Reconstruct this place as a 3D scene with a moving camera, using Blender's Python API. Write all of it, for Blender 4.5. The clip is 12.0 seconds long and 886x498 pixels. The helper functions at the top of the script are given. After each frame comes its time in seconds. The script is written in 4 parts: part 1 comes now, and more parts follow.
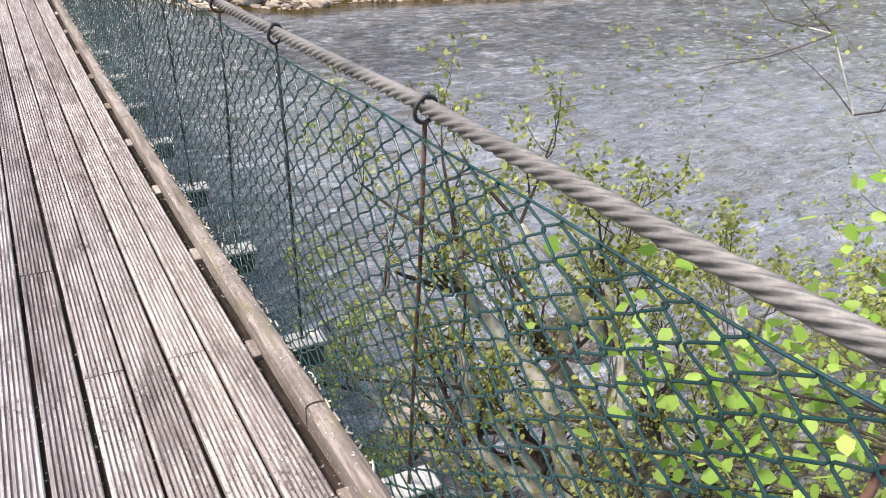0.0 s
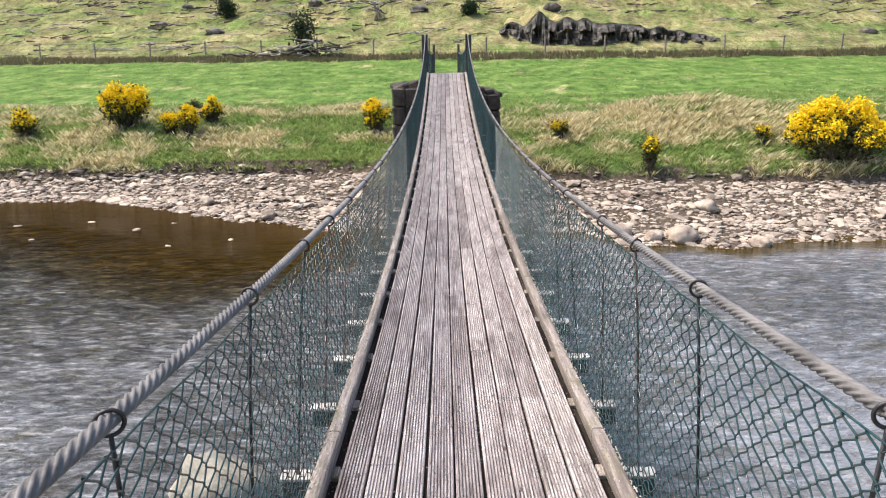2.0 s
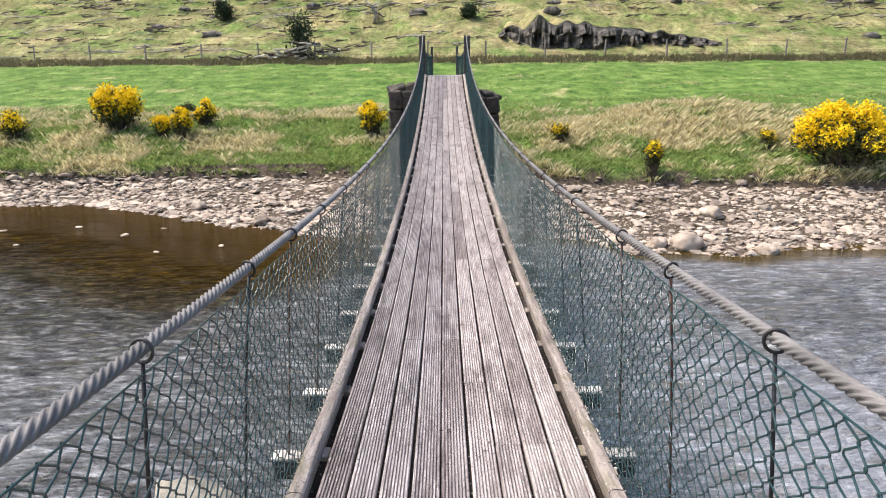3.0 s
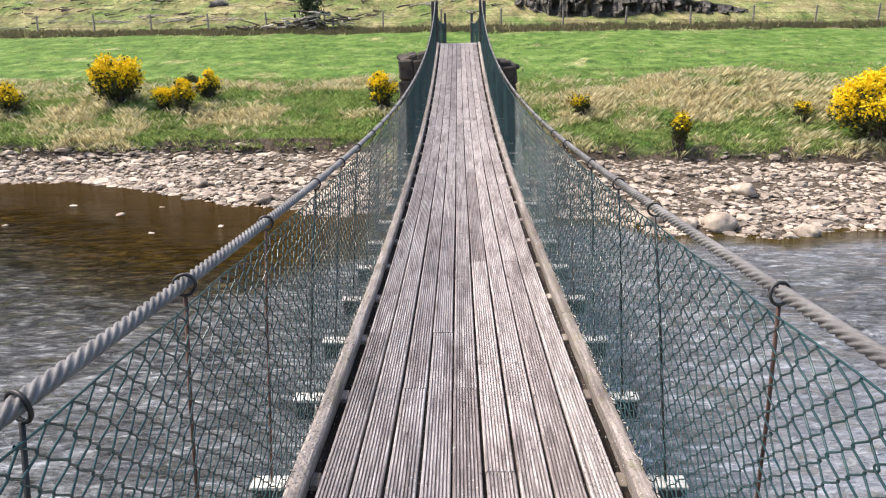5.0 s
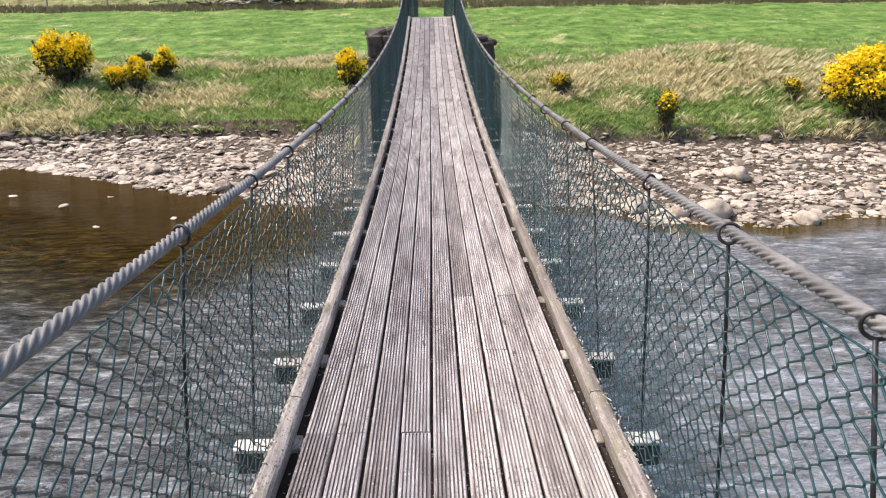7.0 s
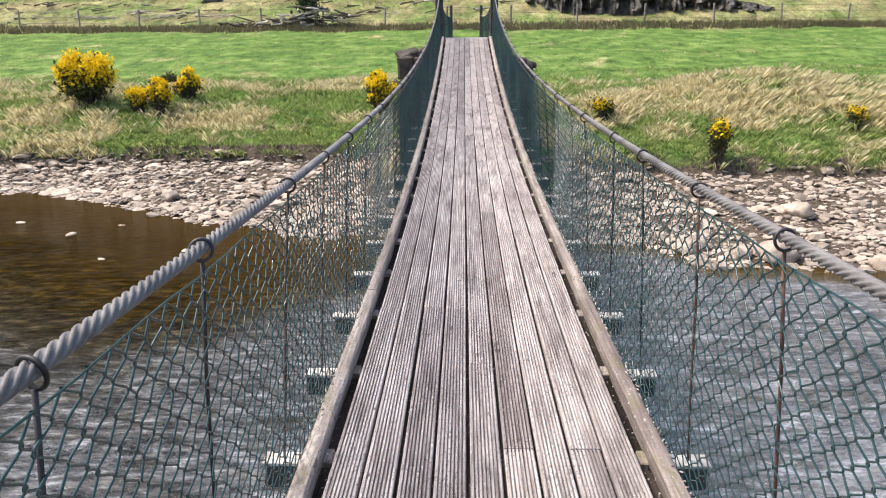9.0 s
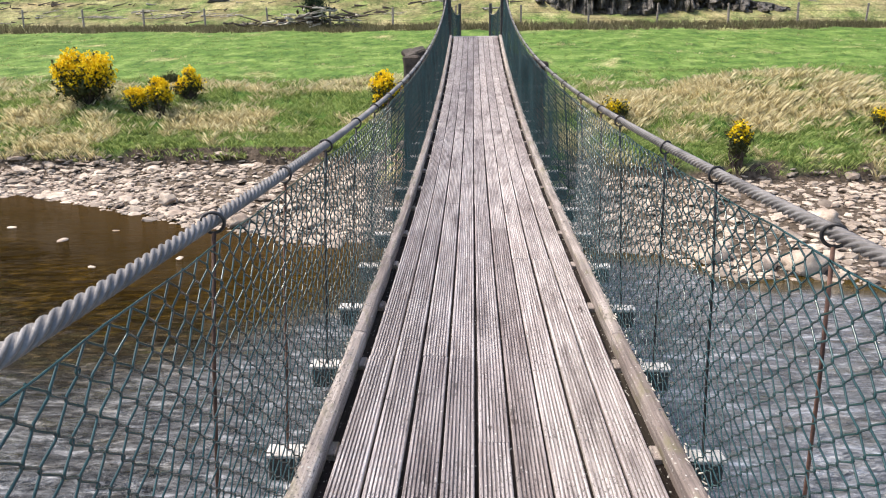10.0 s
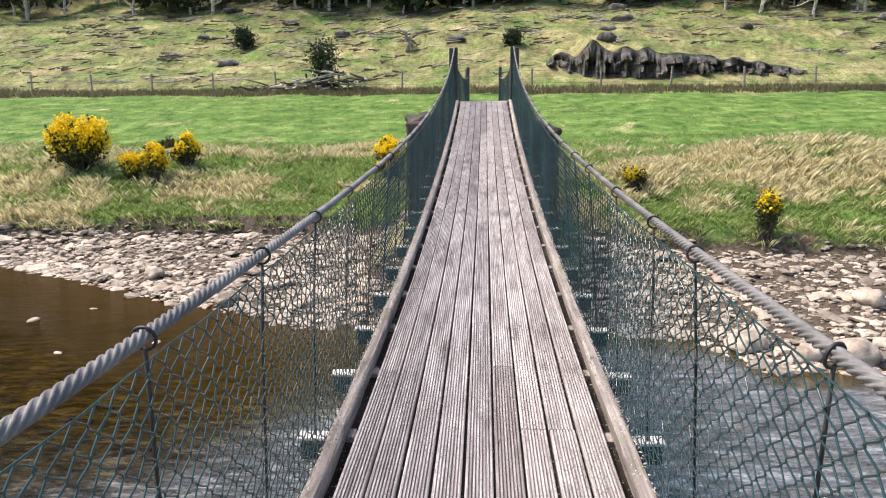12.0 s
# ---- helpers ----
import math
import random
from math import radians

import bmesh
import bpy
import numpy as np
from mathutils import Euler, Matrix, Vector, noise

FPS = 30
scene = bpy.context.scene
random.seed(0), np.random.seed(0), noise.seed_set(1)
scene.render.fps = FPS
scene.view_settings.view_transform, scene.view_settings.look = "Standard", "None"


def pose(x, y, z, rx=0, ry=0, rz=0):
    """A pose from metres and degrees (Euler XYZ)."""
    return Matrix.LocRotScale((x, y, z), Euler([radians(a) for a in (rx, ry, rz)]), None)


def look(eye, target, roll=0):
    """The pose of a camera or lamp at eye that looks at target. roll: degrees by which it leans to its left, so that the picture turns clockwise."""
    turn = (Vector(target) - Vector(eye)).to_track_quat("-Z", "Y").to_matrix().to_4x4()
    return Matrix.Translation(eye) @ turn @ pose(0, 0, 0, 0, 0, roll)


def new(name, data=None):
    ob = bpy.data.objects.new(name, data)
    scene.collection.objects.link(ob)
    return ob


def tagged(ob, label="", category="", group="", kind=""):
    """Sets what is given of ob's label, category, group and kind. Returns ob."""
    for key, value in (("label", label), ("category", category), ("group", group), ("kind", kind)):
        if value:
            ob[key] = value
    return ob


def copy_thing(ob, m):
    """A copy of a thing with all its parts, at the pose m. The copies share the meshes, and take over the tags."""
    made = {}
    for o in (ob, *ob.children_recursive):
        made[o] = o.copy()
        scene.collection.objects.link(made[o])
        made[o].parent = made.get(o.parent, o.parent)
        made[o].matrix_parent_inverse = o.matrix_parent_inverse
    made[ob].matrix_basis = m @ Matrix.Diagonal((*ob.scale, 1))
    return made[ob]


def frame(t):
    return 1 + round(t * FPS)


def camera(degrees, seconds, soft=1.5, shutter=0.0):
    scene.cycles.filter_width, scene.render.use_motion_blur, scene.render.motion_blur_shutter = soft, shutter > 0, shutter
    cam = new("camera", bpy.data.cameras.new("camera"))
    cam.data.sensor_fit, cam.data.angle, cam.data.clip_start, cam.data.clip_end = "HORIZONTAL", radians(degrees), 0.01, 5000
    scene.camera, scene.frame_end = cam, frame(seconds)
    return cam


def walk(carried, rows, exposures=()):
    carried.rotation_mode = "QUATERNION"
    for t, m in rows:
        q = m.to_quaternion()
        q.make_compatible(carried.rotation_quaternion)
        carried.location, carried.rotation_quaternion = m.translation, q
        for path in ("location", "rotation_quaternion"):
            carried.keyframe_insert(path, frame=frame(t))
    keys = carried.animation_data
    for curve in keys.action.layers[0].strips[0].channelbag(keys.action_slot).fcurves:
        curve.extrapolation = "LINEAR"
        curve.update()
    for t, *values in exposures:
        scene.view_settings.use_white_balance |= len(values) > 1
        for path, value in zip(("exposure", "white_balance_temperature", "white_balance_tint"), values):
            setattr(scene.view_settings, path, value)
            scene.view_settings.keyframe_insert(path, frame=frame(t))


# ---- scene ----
# Camera and walk. y runs along the bridge, x to the right, z up; the deck's lowest point is z = 0.
cam = camera(59.3, 12.0, soft=1.1)
ROWS = [
    (0.0, 0.016, -0.0, 2.151, 60.65, -4.7, -28.88),
    (0.3, 0.051, 0.236, 2.147, 65.65, -3.29, -22.98),
    (0.5, 0.021, 0.408, 2.176, 68.04, -1.99, -18.18),
    (0.6, -0.007, 0.484, 2.185, 69.13, -1.72, -15.3),
    (0.9, -0.092, 0.704, 2.218, 71.75, -0.41, -8.13),
    (1.0, -0.109, 0.772, 2.23, 72.36, -0.13, -6.31),
    (1.2, -0.106, 0.892, 2.212, 73.45, -0.44, -3.38),
    (1.5, -0.083, 1.081, 2.209, 75.07, -0.17, -0.73),
    (2.0, -0.092, 1.456, 2.161, 75.69, 0.65, 0.07),
    (2.5, -0.03, 1.819, 2.089, 76.04, 0.46, -0.01),
    (4.5, -0.071, 3.242, 1.975, 75.24, 0.67, 0.66),
    (5.0, -0.028, 3.654, 1.905, 74.05, 0.71, 1.04),
    (5.5, -0.081, 4.106, 1.862, 72.96, 1.08, 0.78),
    (6.0, -0.014, 4.499, 1.785, 72.25, 0.72, 0.32),
    (6.5, -0.07, 4.885, 1.792, 72.15, 1.04, -0.36),
    (7.0, -0.045, 5.307, 1.767, 72.49, 0.74, -0.93),
    (9.0, -0.083, 7.079, 1.633, 74.18, 0.43, 1.47),
    (9.5, -0.005, 7.511, 1.585, 74.24, 0.25, 2.1),
    (10.0, -0.086, 7.99, 1.543, 74.29, 0.37, 2.09),
    (10.5, -0.05, 8.455, 1.527, 74.57, 0.48, 1.73),
    (11.0, -0.042, 8.905, 1.541, 75.44, 0.62, 1.69),
    (11.5, -0.057, 9.332, 1.558, 76.81, 0.64, 2.0),
    (12.0, 0.02, 9.713, 1.584, 78.68, 0.41, 3.0),
]
walk(cam, [(t, pose(x, y, z, rx, ry, rz)) for t, x, y, z, rx, ry, rz in ROWS])

# World, sun, exposure
SUN_EL, SUN_AZ = 58.0, 282.0          # degrees; azimuth clockwise from the walking direction
world = bpy.data.worlds.new("sky")
scene.world = world
world.use_nodes = True
wn = world.node_tree
sky = wn.nodes.new("ShaderNodeTexSky")
sky.sky_type = "NISHITA"
sky.sun_disc = False
sky.sun_elevation, sky.sun_rotation = radians(SUN_EL), radians(SUN_AZ)
sky.air_density, sky.dust_density, sky.ozone_density = 1.0, 3.0, 1.0
wn.links.new(sky.outputs[0], wn.nodes["Background"].inputs[0])
wn.nodes["Background"].inputs[1].default_value = 0.125
sun = new("sun", bpy.data.lights.new("sun", "SUN"))
sun.data.energy, sun.data.angle, sun.data.color = 2.3, radians(14), (1.0, 0.92, 0.81)
sun_dir = Vector((math.sin(radians(SUN_AZ)) * math.cos(radians(SUN_EL)), math.cos(radians(SUN_AZ)) * math.cos(radians(SUN_EL)), math.sin(radians(SUN_EL))))
sun.matrix_world = look(sun_dir * 60, (0, 0, 0))
scene.view_settings.exposure = 1.36

# ---- materials ----


def nodes_of(name, rough=0.8, metal=0.0, spec=0.5):
    m = bpy.data.materials.new(name)
    m.use_nodes = True
    t = m.node_tree
    b = t.nodes["Principled BSDF"]
    b.inputs["Roughness"].default_value = rough
    b.inputs["Metallic"].default_value = metal
    b.inputs["Specular IOR Level"].default_value = spec
    return m, t, b


def noise_tex(t, scale, detail=4, stretch=None, rough=0.55):
    """A noise texture on world places, drawn out by stretch."""
    g = t.nodes.new("ShaderNodeNewGeometry")
    n = t.nodes.new("ShaderNodeTexNoise")
    n.inputs["Scale"].default_value, n.inputs["Detail"].default_value, n.inputs["Roughness"].default_value = scale, detail, rough
    mp = t.nodes.new("ShaderNodeMapping")
    mp.inputs["Scale"].default_value = stretch or (1, 1, 1)
    t.links.new(g.outputs["Position"], mp.inputs[0])
    t.links.new(mp.outputs[0], n.inputs["Vector"])
    return n.outputs["Fac"]


def ramp(t, fac, stops):
    r = t.nodes.new("ShaderNodeValToRGB")
    e = r.color_ramp.elements
    while len(e) < len(stops):
        e.new(0.5)
    for k, (p, c) in zip(e, stops):
        k.position, k.color = p, (*c, 1)
    t.links.new(fac, r.inputs[0])
    return r.outputs[0]


def mix(t, fac, a, b, kind="MIX"):
    m = t.nodes.new("ShaderNodeMix")
    m.data_type, m.blend_type, m.clamp_factor = "RGBA", kind, False
    for s, v in ((m.inputs["Factor"], fac), (m.inputs["A"], a), (m.inputs["B"], b)):
        if isinstance(v, bpy.types.NodeSocket):
            t.links.new(v, s)
        elif isinstance(v, tuple):
            s.default_value = (*v, 1)
        else:
            s.default_value = v
    return m.outputs["Result"]


def math_node(t, op, a, b):
    m = t.nodes.new("ShaderNodeMath")
    m.operation = op
    for s, v in zip(m.inputs, (a, b)):
        if isinstance(v, bpy.types.NodeSocket):
            t.links.new(v, s)
        else:
            s.default_value = v
    return m.outputs[0]


def bump(t, b, height, strength=0.5, dist=0.01):
    n = t.nodes.new("ShaderNodeBump")
    n.inputs["Strength"].default_value, n.inputs["Distance"].default_value = strength, dist
    t.links.new(height, n.inputs["Height"])
    t.links.new(n.outputs[0], b.inputs["Normal"])


def rand_out(t, island=False):
    n = t.nodes.new("ShaderNodeNewGeometry" if island else "ShaderNodeObjectInfo")
    return n.outputs["Random Per Island" if island else "Random"]


def attr_out(t, name):
    n = t.nodes.new("ShaderNodeAttribute")
    n.attribute_name = name
    return n.outputs["Fac"]


def wood_mat(name, lo, mid, hi, stain=(0.085, 0.062, 0.058), moss=0.0):
    """Weathered softwood: long grain, grey bleaching, dark wet stains, pale lichen, knots and specks of dirt."""
    m, t, b = nodes_of(name, 0.74, 0, 0.4)
    grain = noise_tex(t, 1.0, 6, (60, 1.6, 60), 0.65)
    col = ramp(t, grain, [(0.30, lo), (0.5, mid), (0.68, hi)])
    tint = ramp(t, rand_out(t), [(0.0, (0.62, 0.57, 0.56)), (0.35, (0.9, 0.87, 0.86)), (0.7, (1.02, 1.0, 0.98)), (1.0, (1.2, 1.16, 1.12))])
    col = mix(t, 1.0, col, tint, "MULTIPLY")
    bleach = ramp(t, noise_tex(t, 1.0, 4, (9, 0.8, 9), 0.6), [(0.45, (0, 0, 0)), (0.7, (1, 1, 1))])
    col = mix(t, math_node(t, "MULTIPLY", bleach, 0.35), col, tuple(min(1.0, c * 1.12) for c in hi))
    blot = ramp(t, noise_tex(t, 1.0, 6, (6, 1.3, 6), 0.68), [(0.53, (0, 0, 0)), (0.68, (1, 1, 1))])
    col = mix(t, math_node(t, "MULTIPLY", blot, 0.68), col, stain)
    spread = ramp(t, noise_tex(t, 1.0, 3, (3.5, 2.2, 3.5)), [(0.38, (0.15, 0.15, 0.15)), (0.62, (1, 1, 1))])
    speck = ramp(t, noise_tex(t, 1.0, 3, (110, 55, 110)), [(0.57, (0, 0, 0)), (0.63, (1, 1, 1))])
    col = mix(t, math_node(t, "MULTIPLY", math_node(t, "MULTIPLY", speck, spread), 0.85), col, (0.035, 0.028, 0.025))
    knot = ramp(t, noise_tex(t, 1.0, 2, (16, 7, 16)), [(0.70, (0, 0, 0)), (0.74, (1, 1, 1))])
    col = mix(t, math_node(t, "MULTIPLY", knot, 0.8), col, (0.05, 0.035, 0.03))
    lichen = ramp(t, noise_tex(t, 1.0, 3, (70, 45, 70)), [(0.64, (0, 0, 0)), (0.70, (1, 1, 1))])
    col = mix(t, math_node(t, "MULTIPLY", lichen, 0.6), col, (0.66, 0.65, 0.60))
    if moss:
        green = ramp(t, noise_tex(t, 1.0, 5, (14, 4, 14), 0.7), [(0.52, (0, 0, 0)), (0.66, (1, 1, 1))])
        col = mix(t, math_node(t, "MULTIPLY", green, moss), col, (0.13, 0.12, 0.05))
    t.links.new(col, b.inputs["Base Color"])
    bump(t, b, grain, 0.6, 0.004)
    return m


def two_tone(name, a, b_, scale, rough=0.8, metal=0.0, bump_s=0.3, bump_d=0.01, fine=8, island=False, tint=0.35, detail=5):
    """Two colours mottled at a coarse and a fine scale, with fine relief; each piece or island a little lighter or darker."""
    m, t, b = nodes_of(name, rough, metal)
    col = ramp(t, noise_tex(t, scale, detail), [(0.32, a), (0.68, b_)])
    col = mix(t, 0.5, col, ramp(t, noise_tex(t, scale * fine, 3), [(0.3, (0.6, 0.6, 0.6)), (0.7, (1.25, 1.25, 1.25))]), "MULTIPLY")
    col = mix(t, 1.0, col, ramp(t, rand_out(t, island), [(0.0, (1 - tint,) * 3), (1.0, (1 + tint,) * 3)]), "MULTIPLY")
    t.links.new(col, b.inputs["Base Color"])
    bump(t, b, noise_tex(t, scale * fine * 1.5, 4), bump_s, bump_d)
    return m


BOARD = wood_mat("weathered_boards", (0.13, 0.105, 0.10), (0.33, 0.29, 0.28), (0.58, 0.535, 0.52))
RAIL = wood_mat("weathered_rail", (0.12, 0.10, 0.09), (0.25, 0.215, 0.195), (0.44, 0.39, 0.355), moss=0.6)
# near-black stand-in for the shade in the deck's gaps
JOINT = wood_mat("dark_gap_shade", (0.010, 0.008, 0.007), (0.022, 0.018, 0.015), (0.04, 0.034, 0.027))
JOINT.node_tree.nodes["Principled BSDF"].inputs["Specular IOR Level"].default_value = 0.05
BEAM = wood_mat("bleached_beam", (0.26, 0.25, 0.23), (0.48, 0.46, 0.43), (0.70, 0.68, 0.65))
POST = wood_mat("dark_tarred_post", (0.02, 0.022, 0.022), (0.04, 0.042, 0.04), (0.08, 0.08, 0.075))
ROPE = two_tone("galvanised_rope", (0.10, 0.092, 0.09), (0.215, 0.20, 0.193), 6, 0.55, 0.15, 0.4, 0.003, 14)
STEEL = two_tone("dark_steel", (0.025, 0.024, 0.026), (0.06, 0.055, 0.055), 15, 0.5, 0.6, 0.3, 0.002)
RUST = two_tone("rusty_steel", (0.06, 0.03, 0.025), (0.16, 0.085, 0.06), 12, 0.8, 0.2, 0.4, 0.002)
NET = two_tone("green_coated_wire", (0.008, 0.031, 0.033), (0.017, 0.056, 0.059), 3, 0.22, 0.0, 0.0, 0.001, 6, False, 0.05)
NET.node_tree.nodes["Principled BSDF"].inputs["Specular IOR Level"].default_value = 0.5
STONE = two_tone("river_stone", (0.20, 0.15, 0.115), (0.46, 0.38, 0.305), 2.2, 0.85, 0, 0.5, 0.03, 9, True, 0.42)
PALE_ROCK = two_tone("pale_boulder", (0.10, 0.092, 0.075), (0.33, 0.305, 0.25), 2.5, 0.85, 0, 0.6, 0.04, 7)
DARK_ROCK = two_tone("dark_outcrop", (0.025, 0.022, 0.02), (0.27, 0.24, 0.21), 1.9, 0.9, 0, 1.0, 0.25, 6)
CRIB = two_tone("dark_pier_stone", (0.016, 0.012, 0.010), (0.085, 0.066, 0.052), 3.0, 0.9, 0, 0.8, 0.05, 6)
BARK = two_tone("lichened_bark", (0.20, 0.18, 0.135), (0.66, 0.63, 0.53), 7, 0.9, 0, 0.5, 0.01, 5)
TWIG = two_tone("brown_twig", (0.035, 0.025, 0.02), (0.10, 0.075, 0.06), 9, 0.9, 0, 0.3, 0.004)
DEADWOOD = two_tone("bleached_deadwood", (0.20, 0.17, 0.14), (0.55, 0.50, 0.43), 5, 0.9, 0, 0.4, 0.02)


def leaf_mat(name, a, b_, through_leaf=0.35, rough=0.5):
    m, t, b = nodes_of(name, rough, 0, 0.3)
    col = ramp(t, rand_out(t, True), [(0.0, a), (1.0, b_)])
    t.links.new(col, b.inputs["Base Color"])
    tr = t.nodes.new("ShaderNodeBsdfTranslucent")
    t.links.new(col, tr.inputs[0])
    mx = t.nodes.new("ShaderNodeMixShader")
    mx.inputs[0].default_value = through_leaf
    t.links.new(b.outputs[0], mx.inputs[1])
    t.links.new(tr.outputs[0], mx.inputs[2])
    t.links.new(mx.outputs[0], t.nodes["Material Output"].inputs[0])
    return m


BUD_LEAF = leaf_mat("young_leaf", (0.17, 0.205, 0.045), (0.38, 0.39, 0.12))
BIRCH_LEAF = leaf_mat("fresh_leaf", (0.21, 0.36, 0.05), (0.46, 0.60, 0.15), 0.45)
GORSE_GREEN = leaf_mat("gorse_spines", (0.035, 0.045, 0.014), (0.10, 0.105, 0.035), 0.1, 0.8)
GORSE_BLOOM = leaf_mat("gorse_blossom", (0.70, 0.46, 0.004), (0.95, 0.74, 0.015), 0.2, 0.7)
HERBAGE = leaf_mat("dead_herbage", (0.085, 0.070, 0.034), (0.22, 0.185, 0.10), 0.1, 0.9)
CONIFER = leaf_mat("conifer_needles", (0.012, 0.025, 0.012), (0.035, 0.055, 0.022), 0.1, 0.8)
WOODS = leaf_mat("bare_birch_twigs", (0.05, 0.045, 0.03), (0.11, 0.10, 0.06), 0.1, 0.9)


def turf_mat():
    """Turf: green to straw by how dry each spot is, and bare pebbly soil by the water."""
    m, t, b = nodes_of("turf", 0.95, 0, 0.15)
    n1, n2 = noise_tex(t, 0.9, 6), noise_tex(t, 9, 4)
    green = ramp(t, n1, [(0.30, (0.050, 0.105, 0.020)), (0.50, (0.098, 0.168, 0.034)), (0.70, (0.18, 0.25, 0.072))])
    straw = ramp(t, n1, [(0.30, (0.28, 0.23, 0.10)), (0.70, (0.47, 0.40, 0.235))])
    dry = math_node(t, "ADD", attr_out(t, "dry"), math_node(t, "MULTIPLY", math_node(t, "SUBTRACT", n2, 0.5), 0.9))
    col = mix(t, ramp(t, dry, [(0.30, (0, 0, 0)), (0.75, (1, 1, 1))]), green, straw)
    col = mix(t, 0.6, col, ramp(t, n2, [(0.3, (0.55, 0.55, 0.5)), (0.7, (1.3, 1.3, 1.25))]), "MULTIPLY")
    rough = math_node(t, "MULTIPLY", attr_out(t, "hill"), ramp(t, noise_tex(t, 0.55, 7, None, 0.7), [(0.40, (0, 0, 0)), (0.62, (1, 1, 1))]))
    col = mix(t, math_node(t, "MULTIPLY", rough, 0.8), col, ramp(t, noise_tex(t, 3.0, 4), [(0.35, (0.075, 0.062, 0.03)), (0.65, (0.20, 0.165, 0.085))]))
    col = mix(t, 0.55, col, ramp(t, noise_tex(t, 2.6, 6, (1, 0.5, 1), 0.7), [(0.32, (0.5, 0.52, 0.5)), (0.5, (1, 1, 1)), (0.68, (1.4, 1.35, 1.3))]), "MULTIPLY")
    clump = ramp(t, noise_tex(t, 1.0, 5, (2.4, 1.1, 1), 0.75), [(0.39, (0.42, 0.5, 0.38)), (0.48, (1, 1, 1)), (0.58, (1, 1, 1)), (0.7, (1.35, 1.28, 1.25))])
    col = mix(t, 0.8, col, clump, "MULTIPLY")
    soil = ramp(t, n2, [(0.3, (0.035, 0.026, 0.018)), (0.7, (0.13, 0.10, 0.075))])
    col = mix(t, attr_out(t, "bare"), col, soil)
    t.links.new(col, b.inputs["Base Color"])
    bump(t, b, noise_tex(t, 5, 6), 0.9, 0.12)
    return m


def tuft_mat():
    m, t, b = nodes_of("grass_blades", 0.8, 0, 0.2)
    r = rand_out(t, True)
    green = ramp(t, r, [(0.0, (0.13, 0.19, 0.045)), (1.0, (0.34, 0.40, 0.14))])
    straw = ramp(t, r, [(0.0, (0.38, 0.32, 0.16)), (1.0, (0.74, 0.66, 0.42))])
    col = mix(t, ramp(t, attr_out(t, "dry"), [(0.35, (0, 0, 0)), (0.65, (1, 1, 1))]), green, straw)
    t.links.new(col, b.inputs["Base Color"])
    tr = t.nodes.new("ShaderNodeBsdfTranslucent")
    t.links.new(col, tr.inputs[0])
    mx = t.nodes.new("ShaderNodeMixShader")
    mx.inputs[0].default_value = 0.4
    t.links.new(b.outputs[0], mx.inputs[1])
    t.links.new(tr.outputs[0], mx.inputs[2])
    t.links.new(mx.outputs[0], t.nodes["Material Output"].inputs[0])
    return m


